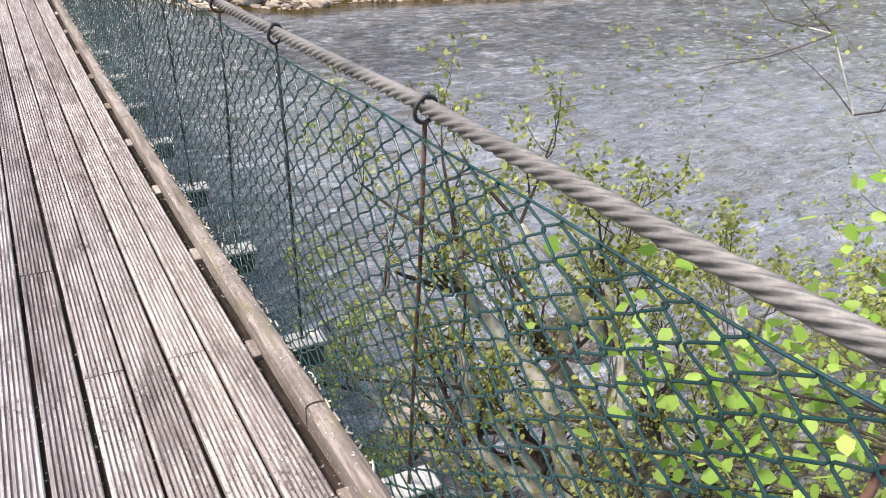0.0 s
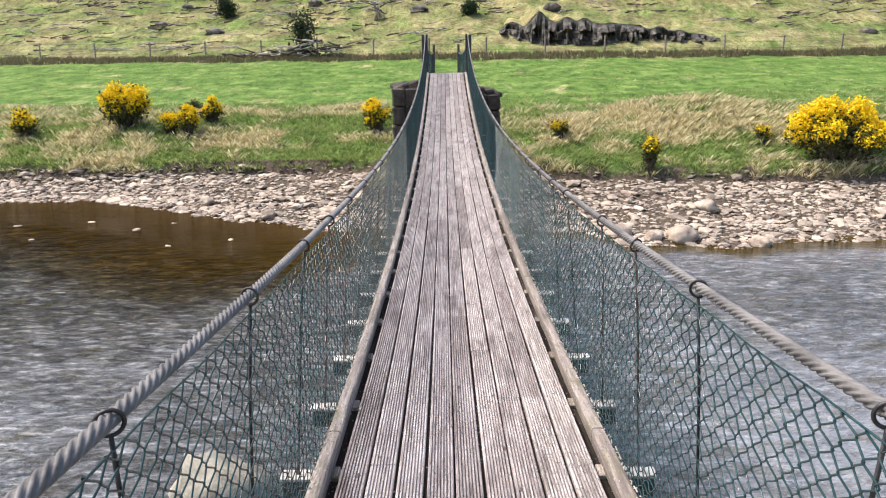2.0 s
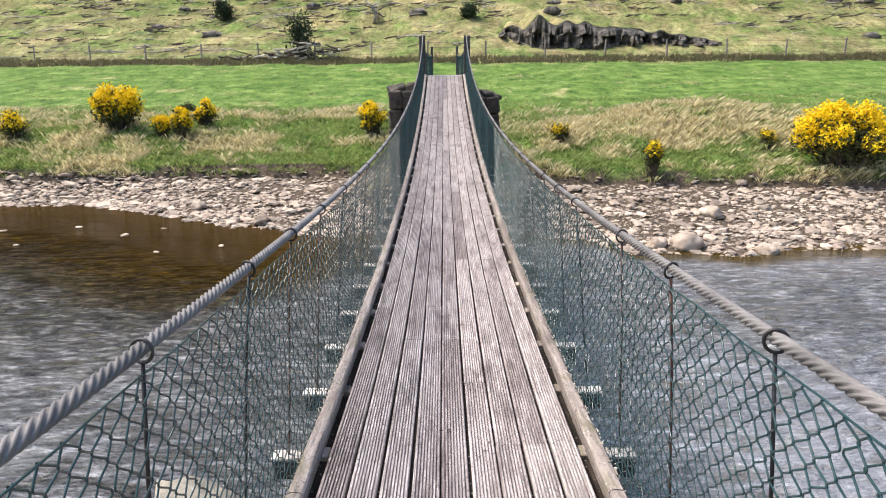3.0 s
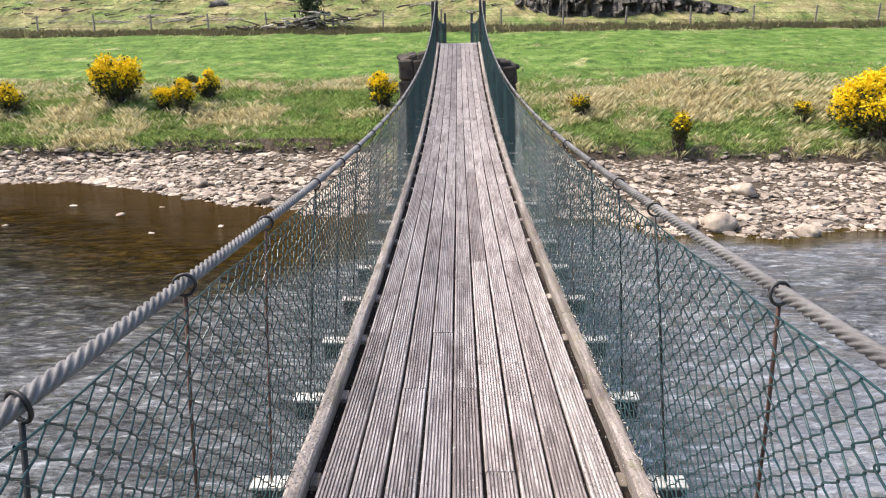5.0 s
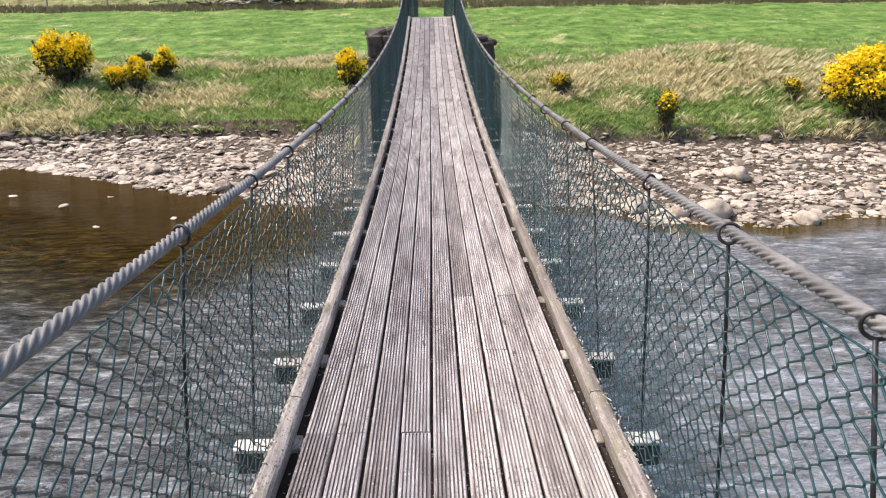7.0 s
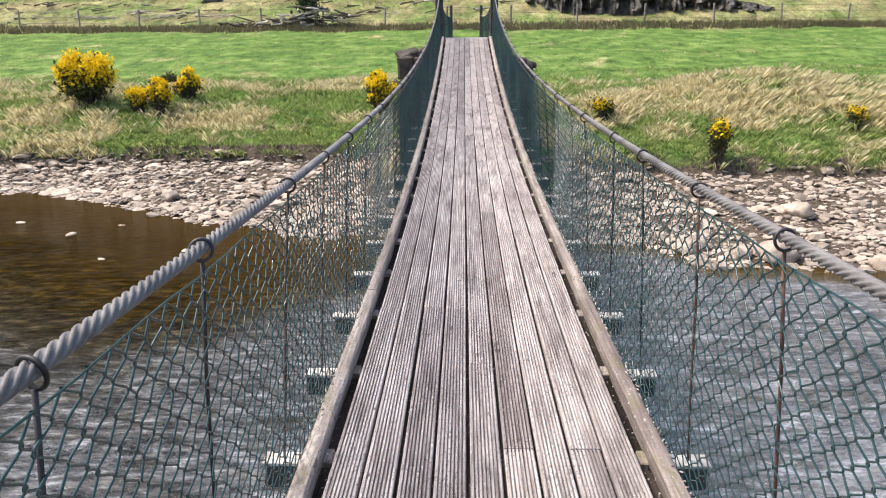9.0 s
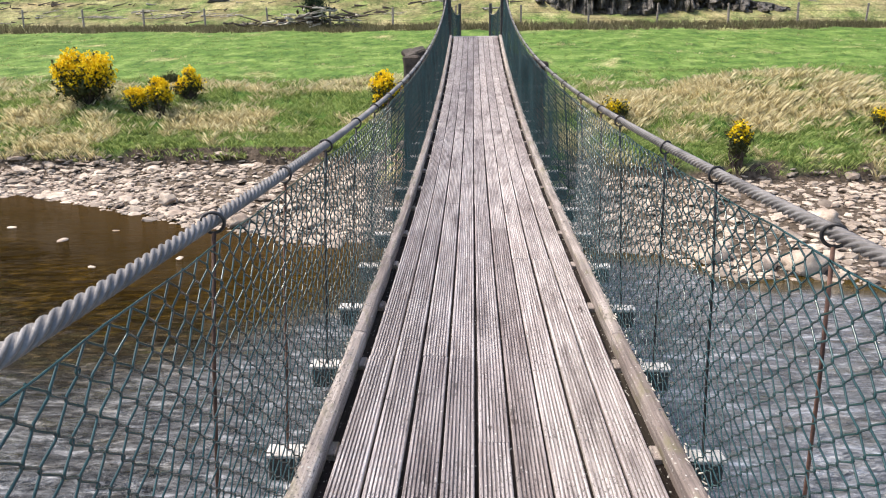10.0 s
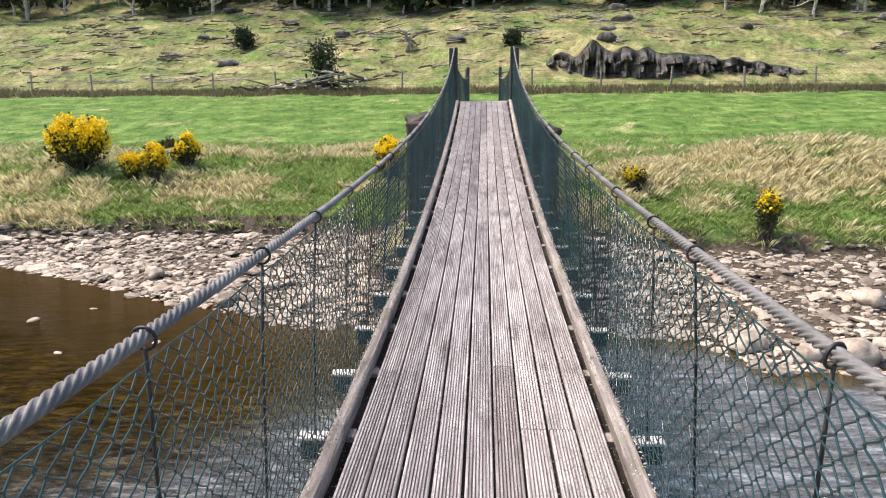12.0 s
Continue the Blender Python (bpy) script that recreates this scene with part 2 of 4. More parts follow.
def water_mat():
    """Peaty river water: brown over the shallows, grey sky sheen and wavelet glints in the colour, rippled gloss."""
    m, t, b = nodes_of("river_water", 0.06, 0, 0.5)
    b.inputs["IOR"].default_value = 1.34
    sh = math_node(t, "ADD", attr_out(t, "shallow"), math_node(t, "MULTIPLY", math_node(t, "SUBTRACT", noise_tex(t, 1.4, 5, (1, 2.2, 1)), 0.5), 0.35))
    # the grey first stop stands for reflected sky over deep water
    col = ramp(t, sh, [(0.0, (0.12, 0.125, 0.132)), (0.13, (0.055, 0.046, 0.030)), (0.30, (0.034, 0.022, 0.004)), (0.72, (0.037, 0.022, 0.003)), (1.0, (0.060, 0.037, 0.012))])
    # bright and dark wavelet glints, painted as stretched noise
    glints = ramp(t, noise_tex(t, 1.0, 6, (2.2, 6.2, 1), 0.72), [(0.38, (0.16, 0.16, 0.16)), (0.5, (0.8, 0.8, 0.8)), (0.57, (1.5, 1.5, 1.5)), (0.64, (3.2, 3.2, 3.2))])
    # painted reflection: paler under bright sky, darker and browner elsewhere
    col = mix(t, 1.0, col, mix(t, attr_out(t, "sky_sheen"), (0.5, 0.46, 0.40), (1.42, 1.41, 1.45)), "MULTIPLY")
    gloss = math_node(t, "SUBTRACT", 0.5, math_node(t, "MULTIPLY", math_node(t, "MINIMUM", math_node(t, "MULTIPLY", attr_out(t, "shallow"), 2.2), 1.0), 0.42))
    t.links.new(gloss, b.inputs["Specular IOR Level"])
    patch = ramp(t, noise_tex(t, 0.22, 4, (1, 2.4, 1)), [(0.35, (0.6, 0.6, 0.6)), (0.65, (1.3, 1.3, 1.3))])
    lively = math_node(t, "MULTIPLY", attr_out(t, "rough_water"), math_node(t, "SUBTRACT", 1.0, math_node(t, "MULTIPLY", attr_out(t, "sky_sheen"), 0.42)))
    col = mix(t, lively, col, mix(t, 1.0, mix(t, 1.0, col, glints, "MULTIPLY"), patch, "MULTIPLY"))
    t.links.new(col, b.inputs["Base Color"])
    w = math_node(t, "ADD", noise_tex(t, 1.0, 5, (1.3, 4.2, 1), 0.62), math_node(t, "MULTIPLY", noise_tex(t, 1.0, 3, (6, 14, 1)), 0.35))
    calm = ramp(t, noise_tex(t, 0.16, 3, (1, 2, 1)), [(0.35, (0.45, 0.45, 0.45)), (0.65, (1, 1, 1))])
    w = math_node(t, "MULTIPLY", w, math_node(t, "MULTIPLY", calm, attr_out(t, "rough_water")))
    bump(t, b, w, 1.0, 0.9)
    # matt body of the water in the same colour: dims the reflection where wavelets lean towards the eye and over the
    # sheltered shallows
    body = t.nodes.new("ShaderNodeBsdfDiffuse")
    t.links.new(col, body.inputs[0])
    lean = ramp(t, noise_tex(t, 1.0, 6, (2.6, 7.0, 1), 0.7), [(0.44, (1, 1, 1)), (0.56, (0, 0, 0))])
    dull = math_node(t, "SUBTRACT", 1.0, math_node(t, "MINIMUM", attr_out(t, "sky_sheen"), 1.0))
    lean = math_node(t, "MULTIPLY", math_node(t, "MULTIPLY", lean, attr_out(t, "rough_water")), math_node(t, "ADD", 0.22, math_node(t, "MULTIPLY", dull, 0.6)))
    fac = math_node(t, "MAXIMUM", lean, math_node(t, "MINIMUM", math_node(t, "MULTIPLY", attr_out(t, "shallow"), 1.5), 0.72))
    mx = t.nodes.new("ShaderNodeMixShader")
    t.links.new(fac, mx.inputs[0])
    t.links.new(b.outputs[0], mx.inputs[1])
    t.links.new(body.outputs[0], mx.inputs[2])
    t.links.new(mx.outputs[0], t.nodes["Material Output"].inputs[0])
    return m


TURF, BLADES, WATER = turf_mat(), tuft_mat(), water_mat()

# ---- mesh helpers ----


def mesh_ob(name, verts, faces, mat, parent=None, label="", smooth=False):
    me = bpy.data.meshes.new(name)
    me.from_pydata([tuple(v) for v in verts] if not isinstance(verts, np.ndarray) else verts.tolist(), [], faces if not isinstance(faces, np.ndarray) else faces.tolist())
    me.materials.append(mat)
    if smooth:
        me.shade_smooth()
    ob = new(name, me)
    if parent is not None:
        ob.parent = parent
    return tagged(ob, label)


def part(name, bm, mat, parent=None, label="", smooth=False):
    me = bpy.data.meshes.new(name)
    bm.to_mesh(me)
    bm.free()
    me.materials.append(mat)
    if smooth:
        me.shade_smooth()
    ob = new(name, me)
    if parent is not None:
        ob.parent = parent
    return tagged(ob, label)


def thing(name, label, category, group="", kind="", at=(0, 0, 0)):
    ob = new(name)
    ob.empty_display_size = 0.2
    ob.location = at
    return tagged(ob, label, category, group, kind)


def sweep(points, section, ups=None):
    """Verts and faces of a closed section (pairs across, up) swept along points."""
    n = len(points)
    verts, faces = [], []
    for i, p in enumerate(points):
        a = Vector(points[max(i - 1, 0)])
        b = Vector(points[min(i + 1, n - 1)])
        d = (b - a).normalized()
        up = Vector((0, 0, 1)) if abs(d.z) < 0.9 else Vector((0, 1, 0))
        side = d.cross(up).normalized()
        up = side.cross(d)
        sec = section(i) if callable(section) else section
        verts += [Vector(p) + side * s + up * u for s, u in sec]
    k = len(verts) // n
    for i in range(n - 1):
        for j in range(k):
            faces.append((i * k + j, i * k + (j + 1) % k, (i + 1) * k + (j + 1) % k, (i + 1) * k + j))
    faces.append(tuple(range(k))[::-1])
    faces.append(tuple((n - 1) * k + j for j in range(k)))
    return verts, faces


def circle(r, k):
    return [(r * math.cos(2 * math.pi * j / k), -r * math.sin(2 * math.pi * j / k)) for j in range(k)]


def tube(points, radii, k=6):
    """A tapered tube along points."""
    return sweep(points, lambda i: circle(radii[i], k))


def merge(chunks):
    """Joins lists of (verts, faces) into one."""
    vs, fs, o = [], [], 0
    for v, f in chunks:
        vs += list(v)
        fs += [tuple(i + o for i in q) for q in f]
        o += len(v)
    return vs, fs


def box_bm(sx, sy, sz, bevel=0.01, jitter=0.0, cuts=0):
    bm = bmesh.new()
    bmesh.ops.create_cube(bm, size=1, matrix=Matrix.Diagonal((sx, sy, sz, 1)))
    if cuts:
        bmesh.ops.subdivide_edges(bm, edges=bm.edges[:], cuts=cuts, use_grid_fill=True)
    if bevel:
        bmesh.ops.bevel(bm, geom=[e for e in bm.edges if len(e.link_faces) == 2 and e.calc_face_angle() > 0.5], offset=bevel, segments=1, affect="EDGES")
    if jitter:
        for v in bm.verts:
            v.co += noise.noise_vector(v.co * 2.3) * jitter
    return bm


# ---- lie of the land ----
WATER_Z = -3.4
SHORE = [(-60, 33.5), (-17, 31.6), (-14, 31.9), (-11.3, 30.5), (-8.4, 28.3), (-6.8, 27.5), (-4.4, 26.2), (0, 26.2), (4.4, 25.5), (5.2, 23.7), (6.9, 23.8), (8.1, 23.05), (10, 24.0), (16, 24.0), (25, 25.6), (34, 26.4), (60, 27)]
EDGE = [(-60, 34.5), (-18, 33.4), (-11, 33.6), (-5, 33.6), (0, 32.4), (5, 31.3), (10, 30.8), (16, 30.1), (26, 30.3), (60, 31.5)]


def table(rows, x):
    return np.interp(x, [r[0] for r in rows], [r[1] for r in rows])


def fbm(x, y, s, seed=0.0):
    return noise.fractal(Vector((x * s + seed, y * s - seed, seed * 1.7)), 1.0, 2.1, 4)


def land(x, y):
    """Height of the ground."""
    ys, ye = table(SHORE, x), table(EDGE, x)
    spur = 2.9 * math.exp(-(x / 2.2) ** 2 - ((y - 31.2) / 2.1) ** 2)
    if y < ys:
        near = -2.2 + 0.4 * math.sin(x * 0.5) + 3.4 * math.exp(-((x - 3.6) / 1.3) ** 2)
        d, dn = ys - y, y - near
        bed = WATER_Z - 0.9 * min(1, min(d / 6, max(dn, 0) / 3))
        if dn < 0:
            return WATER_Z + min(-dn * 0.55, 2.9 + -dn * 0.02) + 0.1 * fbm(x, y, 0.8)
        return bed + 0.06 * fbm(x, y, 0.7)
    if y < ye:
        f = (y - ys) / max(ye - ys, 0.5)
        return WATER_Z + 0.66 * f ** 1.2 + 0.07 * fbm(x, y, 0.9) + spur
    d = y - ye
    bank = np.interp(d, [0, 0.3, 1.2, 3.0, 5.5, 28, 29.5, 56, 110, 230, 600], [-2.75, -2.25, -2.0, -1.3, -0.7, 1.75, 2.1, 10.3, 29, 61, 90])
    lump = 0.22 * fbm(x, y, 0.55, 3) * min(1, d) if d < 8 else 0.12 * fbm(x, y, 0.3, 3) + (0.8 * fbm(x, y, 0.09, 5) + 0.35 * fbm(x, y, 0.35, 2)) * min(1, max(0, d - 29) / 6)
    mound = 0.75 * math.exp(-((x - 10.8) / 3.4) ** 2 - ((y - 35.8) / 1.8) ** 2)
    return float(bank) + lump + mound + spur * max(0.0, 1 - d / 6)


def dryness(x, y):
    """0: lush green turf, 1: straw."""
    d = y - table(EDGE, x)
    n = 0.85 * fbm(x * 0.7, y * 1.3, 0.42, 7) + 0.75 * fbm(x * 0.7, y * 1.4, 1.25, 2)
    bank = 0.29 + n
    bank += 0.8 * math.exp(-((x - 10.8) / 3.0) ** 2 - ((y - 35.6) / 1.6) ** 2)
    bank += 0.5 * math.exp(-((x + 9.3) / 2.6) ** 2 - ((y - 36.0) / 0.9) ** 2)
    bank += 0.45 * math.exp(-((x - 5.0) / 2.0) ** 2 - ((y - 35.0) / 1.5) ** 2)
    bank -= 0.4 * math.exp(-((x + 4) / 2.4) ** 2 - ((y - 36) / 3) ** 2)
    field = 0.08 + 0.55 * n
    hill = 0.46 + 0.4 * n
    f = float(np.clip((d - 5.5) / 4.0, 0, 1))
    g = float(np.clip((d - 25.0) / 1.5, 0, 1))
    return (bank * (1 - f) + field * f) * (1 - g) + hill * g


def grid_axis(marks):
    out = []
    for (a, b, s) in marks:
        out += list(np.arange(a, b, s))
    return np.array(out + [marks[-1][1]])


def build_ground():
    xs = grid_axis([(-420, -60, 18), (-60, -24, 2.5), (-24, 30, 0.5), (30, 66, 2.5), (66, 420, 18)])
    ys = grid_axis([(-400, -20, 20), (-20, 22, 1.2), (22, 30, 0.5), (30, 36, 0.3), (36, 42, 0.5), (42, 100, 1.4), (100, 640, 20)])
    verts, dry, bare, hill = [], [], [], []
    for y in ys:
        for x in xs:
            verts.append((x, y, land(x, y)))
            dry.append(dryness(x, y))
            e = table(EDGE, x)
            bare.append(1.0 if -1 < y < e + (0.32 if abs(x) > 2.6 else -3.0) else 0.0)
            hill.append(float(np.clip((y - e - 25.2) / 1.2, 0, 1)))
    nx = len(xs)
    faces = [(j * nx + i, j * nx + i + 1, (j + 1) * nx + i + 1, (j + 1) * nx + i) for j in range(len(ys) - 1) for i in range(nx - 1)]
    ob = mesh_ob("ground", verts, faces, TURF, smooth=True)
    for nm, vals in (("dry", dry), ("bare", bare), ("hill", hill)):
        ob.data.attributes.new(nm, "FLOAT", "POINT").data.foreach_set("value", vals)
    return tagged(ob, "green meadow and straw-tufted river bank rising to a hillside", "ground", kind="structure")


def build_water():
    xs = grid_axis([(-420, -60, 18), (-60, -24, 2.0), (-24, 32, 0.32), (32, 60, 2.0), (60, 420, 18)])
    ys = grid_axis([(-14, -2, 0.8), (-2, 33, 0.22), (33, 36, 0.6)])
    verts, sh, ro, sheen = [], [], [], []
    for y in ys:
        for x in xs:
            d = table(SHORE, x) - y
            k = float(np.interp(x, [-6.5, 1.0], [1, 0]))
            swell = 0.055 * noise.noise(Vector((x * 0.9, y * 1.9, 0))) + 0.035 * noise.noise(Vector((x * 2.1, y * 3.3, 5)))
            verts.append((x, y, WATER_Z + swell * (k * min(1, max(0, d - 4) / 5) + (1 - k) * min(1, max(0, d - 0.5) / 3))))
            # painted sky reflection: strongest on the right, weak close to the near shrub
            sheen.append(float(max(np.interp(x, [-6, -0.8, 4], [0.12, 0.75, 1]), np.interp(y, [13, 19], [0.75, 0])) * np.interp(y, [3, 6.5], [0.2, 1]) + np.interp(x, [2.5, 5], [0, 0.95]) * np.interp(y, [3.5, 6, 12, 18], [0, 1, 1, 0])))
            reach = float(np.interp(x, [-6.5, 1.0], [10.0, 1.6]))
            sh.append(float(np.clip(1.0 - d / reach, 0, 1) * np.interp(x, [-2, 4], [1, 0.4])))
            ro.append(float(k * np.clip((d - 2.5) / 4.0, 0.08, 1.0) + (1 - k) * np.clip(0.2 + d / 3.0, 0.2, 1.0)))
    nx = len(xs)
    faces = [(j * nx + i, j * nx + i + 1, (j + 1) * nx + i + 1, (j + 1) * nx + i) for j in range(len(ys) - 1) for i in range(nx - 1)]
    ob = mesh_ob("water", verts, faces, WATER, smooth=True)
    for nm, vals in (("shallow", sh), ("rough_water", ro), ("sky_sheen", sheen)):
        ob.data.attributes.new(nm, "FLOAT", "POINT").data.foreach_set("value", vals)
    return tagged(ob, "rippled grey river, peaty brown in the shallows", "river", kind="structure")


build_ground()
build_water()

# ---- stones and grass ----


def stone_shapes(count, sub, seed, rough=0.42):
    """Arrays of verts for a few worn, angular stones, and their shared faces."""
    shapes = []
    for s in range(count):
        bm = bmesh.new()
        bmesh.ops.create_icosphere(bm, subdivisions=sub, radius=1)
        for v in bm.verts:
            n = v.co.normalized()
            v.co = n * (1 + rough * noise.noise(n * 1.1 + Vector((s * 7.3, seed, 0))) + 0.12 * noise.noise(n * 2.7 + Vector((0, s * 3.1, seed))))
            v.co.z = max(v.co.z, -0.55)
        bm.verts.ensure_lookup_table()
        shapes.append(np.array([v.co[:] for v in bm.verts]))
        faces = np.array([[v.index for v in f.verts] for f in bm.faces])
        bm.free()
    return shapes, faces


def rot_z(a):
    c, s = math.cos(a), math.sin(a)
    return np.array([[c, -s, 0], [s, c, 0], [0, 0, 1]])


def scatter_stones(name, spots, label, sub=1, mat=STONE):
    shapes, faces = stone_shapes(9, sub, 4.0)
    rng = np.random.default_rng(5)
    vs, fs, o = [], [], 0
    for x, y, r in spots:
        sh = shapes[rng.integers(len(shapes))] * np.array([r * rng.uniform(0.8, 1.5), r * rng.uniform(0.7, 1.1), r * rng.uniform(0.22, 0.5)])
        tilt = np.array(Euler((rng.uniform(-0.25, 0.25), rng.uniform(-0.25, 0.25), rng.uniform(0, 6.3))).to_matrix())
        vs.append(sh @ tilt.T + np.array([x, y, max(land(x, y), WATER_Z - 0.15) + r * 0.12]))
        fs.append(faces + o)
        o += len(sh)
    ob = mesh_ob(name, np.concatenate(vs), np.concatenate(fs), mat)
    return tagged(ob, label, "stones", kind="stuff")


rng = np.random.default_rng(11)
spots = []
while len(spots) < 21000:
    x = rng.uniform(-24, 34)
    ys, ye = table(SHORE, x), table(EDGE, x)
    f = rng.beta(0.9, 1.1)
    y = ys - 0.5 + f * (ye - ys + 0.7)
    if abs(x) < 1.9 and y > 30:
        continue
    spots.append((x, y, float(np.clip(rng.lognormal(-2.72, 0.52), 0.035, 0.30))))
scatter_stones("shingle", spots, "pale grey and pinkish river stones along the water's edge")


def boulder(name, at, size, label, mat=STONE, seed=0, turn=0.0, sub=3, flat=0.0):
    bm = bmesh.new()
    bmesh.ops.create_icosphere(bm, subdivisions=sub, radius=1)
    for v in bm.verts:
        n = v.co.normalized()
        q = n * 1.3 + Vector((seed * 5.1, seed, 0))
        r = 1 + 0.34 * noise.noise(q) + 0.2 * noise.cell(q * 1.6) * 0.5 + 0.15 * noise.noise(q * 2.6) + 0.07 * noise.noise(q * 6)
        c = n * r
        if flat and c.z > flat:
            c.z = flat + (c.z - flat) * 0.2
        v.co = Vector((c.x * size[0], c.y * size[1], c.z * size[2]))
    bmesh.ops.rotate(bm, verts=bm.verts[:], matrix=Matrix.Rotation(radians(turn), 3, "Z"))
    ob = part(name, bm, mat, smooth=True)
    ob.location = at
    return tagged(ob, label, "boulder")


boulder("boulder", (-3.05, 10.4, -3.5), (0.72, 0.55, 0.66), "pale rounded boulder standing in the river", PALE_ROCK, 1)
boulder("boulder", (-4.3, 9.2, -3.55), (0.85, 0.6, 0.32), "flat grey slab of rock awash in the river", DARK_ROCK, 2, 30, 3, 0.5)
boulder("boulder", (3.2, 5.2, -3.5), (0.5, 0.4, 0.4), "brown stone in the water under the shrub", STONE, 3)
boulder("boulder", (5.6, 5.9, -3.45), (0.6, 0.45, 0.4), "dark stone in the water beside the shrub", DARK_ROCK, 4)
for k, (x, y, s) in enumerate(((6.9, 23.9, 0.46), (6.1, 24.0, 0.3), (8.6, 27.0, 0.42), (9.0, 23.4, 0.35), (13.5, 24.0, 0.4), (5.2, 24.6, 0.35), (-6.2, 27.7, 0.3), (-9.0, 30.0, 0.33), (22.5, 24.6, 0.36), (16.9, 23.5, 0.3))):
    boulder("boulder", (x, y, land(x, y) + 0.1), (s, s * 0.8, s * 0.6), "pale angular boulder on the stony shore", STONE, 10 + k, 40 * k)
for k, (x, y, s) in enumerate(((-12.2, 27.5, 0.16), (-10.2, 26.2, 0.2), (-8.4, 24.0, 0.13), (-14.5, 27.0, 0.17), (-6.7, 24.7, 0.15), (-9.3, 27.2, 0.12), (-13.0, 25.0, 0.12))):
    boulder("boulder", (x, y, WATER_Z - 0.02), (s * 0.9, s * 0.6, s * 0.34), "small stone just breaking the brown shallows", STONE, 30 + k, 70 * k, 2)


def build_tufts(name, count, area, height, label, seed, lean=0.75):
    rng = np.random.default_rng(seed)
    vs, fs, dr, o = [], [], [], 0
    made = 0
    while made < count:
        x, y = rng.uniform(area[0], area[1]), rng.uniform(area[2], area[3])
        d = y - table(EDGE, x)
        if d < 0.08 or rng.random() > np.interp(d, [4.5, 9.0], [1.0, 0.3]):
            continue
        if abs(x) < 0.95 and y > 29.5:
            continue
        made += 1
        dv = dryness(x, y) + rng.normal(0, 0.2)
        z = land(x, y) - 0.03
        h = height * rng.uniform(0.6, 1.25) * (1.15 if dv > 0.5 else 0.8) * (1.0 if d < 7 else 0.6)
        for b in range(11):
            a, rr = rng.uniform(0, 6.28), rng.uniform(0.02, 0.2)
            bx, by = x + rr * math.cos(a), y + rr * math.sin(a)
            l, w = h * rng.uniform(0.6, 1.35), rng.uniform(0.006, 0.013)
            ox, oy = lean * l * math.cos(a) + 0.12 * l, lean * l * math.sin(a) - 0.1 * l
            px, py = -math.sin(a) * w, math.cos(a) * w
            vs += [(bx - px, by - py, z), (bx + px, by + py, z), (bx + ox * 0.45 + px * 0.8, by + oy * 0.45 + py * 0.8, z + l * 0.62), (bx + ox, by + oy, z + l * 0.85)]
            fs += [(o, o + 1, o + 2), (o, o + 2, o + 3)]
            dr += [dv] * 4
            o += 4
    ob = mesh_ob(name, vs, fs, BLADES)
    ob.data.attributes.new("dry", "FLOAT", "POINT").data.foreach_set("value", dr)
    return tagged(ob, label, "grass", kind="stuff")


build_tufts("meadow_grass", 3600, (-30, 34, 41, 60), 0.16, "short green meadow grass", 4)
build_tufts("bank_grass", 16000, (-24, 32, 30, 42), 0.24, "tussocks of green and straw-coloured grass on the bank", 3)

def rough_strip(count, seed):
    """Dead brown herbage along the ditch at the meadow's far edge."""
    rng = np.random.default_rng(seed)
    vs, fs, o = [], [], 0
    for i in range(count):
        x = rng.uniform(-44, 46)
        y = table(EDGE, x) + rng.uniform(25.6, 28.6)
        z = land(x, y) - 0.03
        for b in range(6):
            a, l, w = rng.uniform(0, 6.28), rng.uniform(0.16, 0.42), rng.uniform(0.015, 0.035)
            bx, by = x + rng.normal(0, 0.14), y + rng.normal(0, 0.14)
            vs += [(bx - w, by, z), (bx + w, by, z), (bx + 0.5 * l * math.cos(a), by + 0.5 * l * math.sin(a), z + l)]
            fs.append((o, o + 1, o + 2))
            o += 3
    ob = mesh_ob("rough_herbage", vs, fs, HERBAGE)
    return tagged(ob, "dead brown herbage along the meadow's far edge", "grass", kind="stuff")


rough_strip(4200, 8)

# ---- gorse, shrubs and trees ----


def specks(points, size, rng, blades=3, flat=0.0):
    """Small crossed leaflets at the given points."""
    vs, fs, o = [], [], 0
    for p in points:
        for b in range(blades):
            u = rng.normal(0, 1, 3)
            u /= np.linalg.norm(u) + 1e-9
            w = np.cross(u, rng.normal(0, 1, 3))
            w /= np.linalg.norm(w) + 1e-9
            s = size * rng.uniform(0.6, 1.3)
            c = np.array(p) + rng.normal(0, size * 0.5, 3)
            vs += [c - u * s, c + w * s * 0.55, c + u * s, c - w * s * 0.55]
            fs.append((o, o + 1, o + 2, o + 3))
            o += 4
    return vs, fs


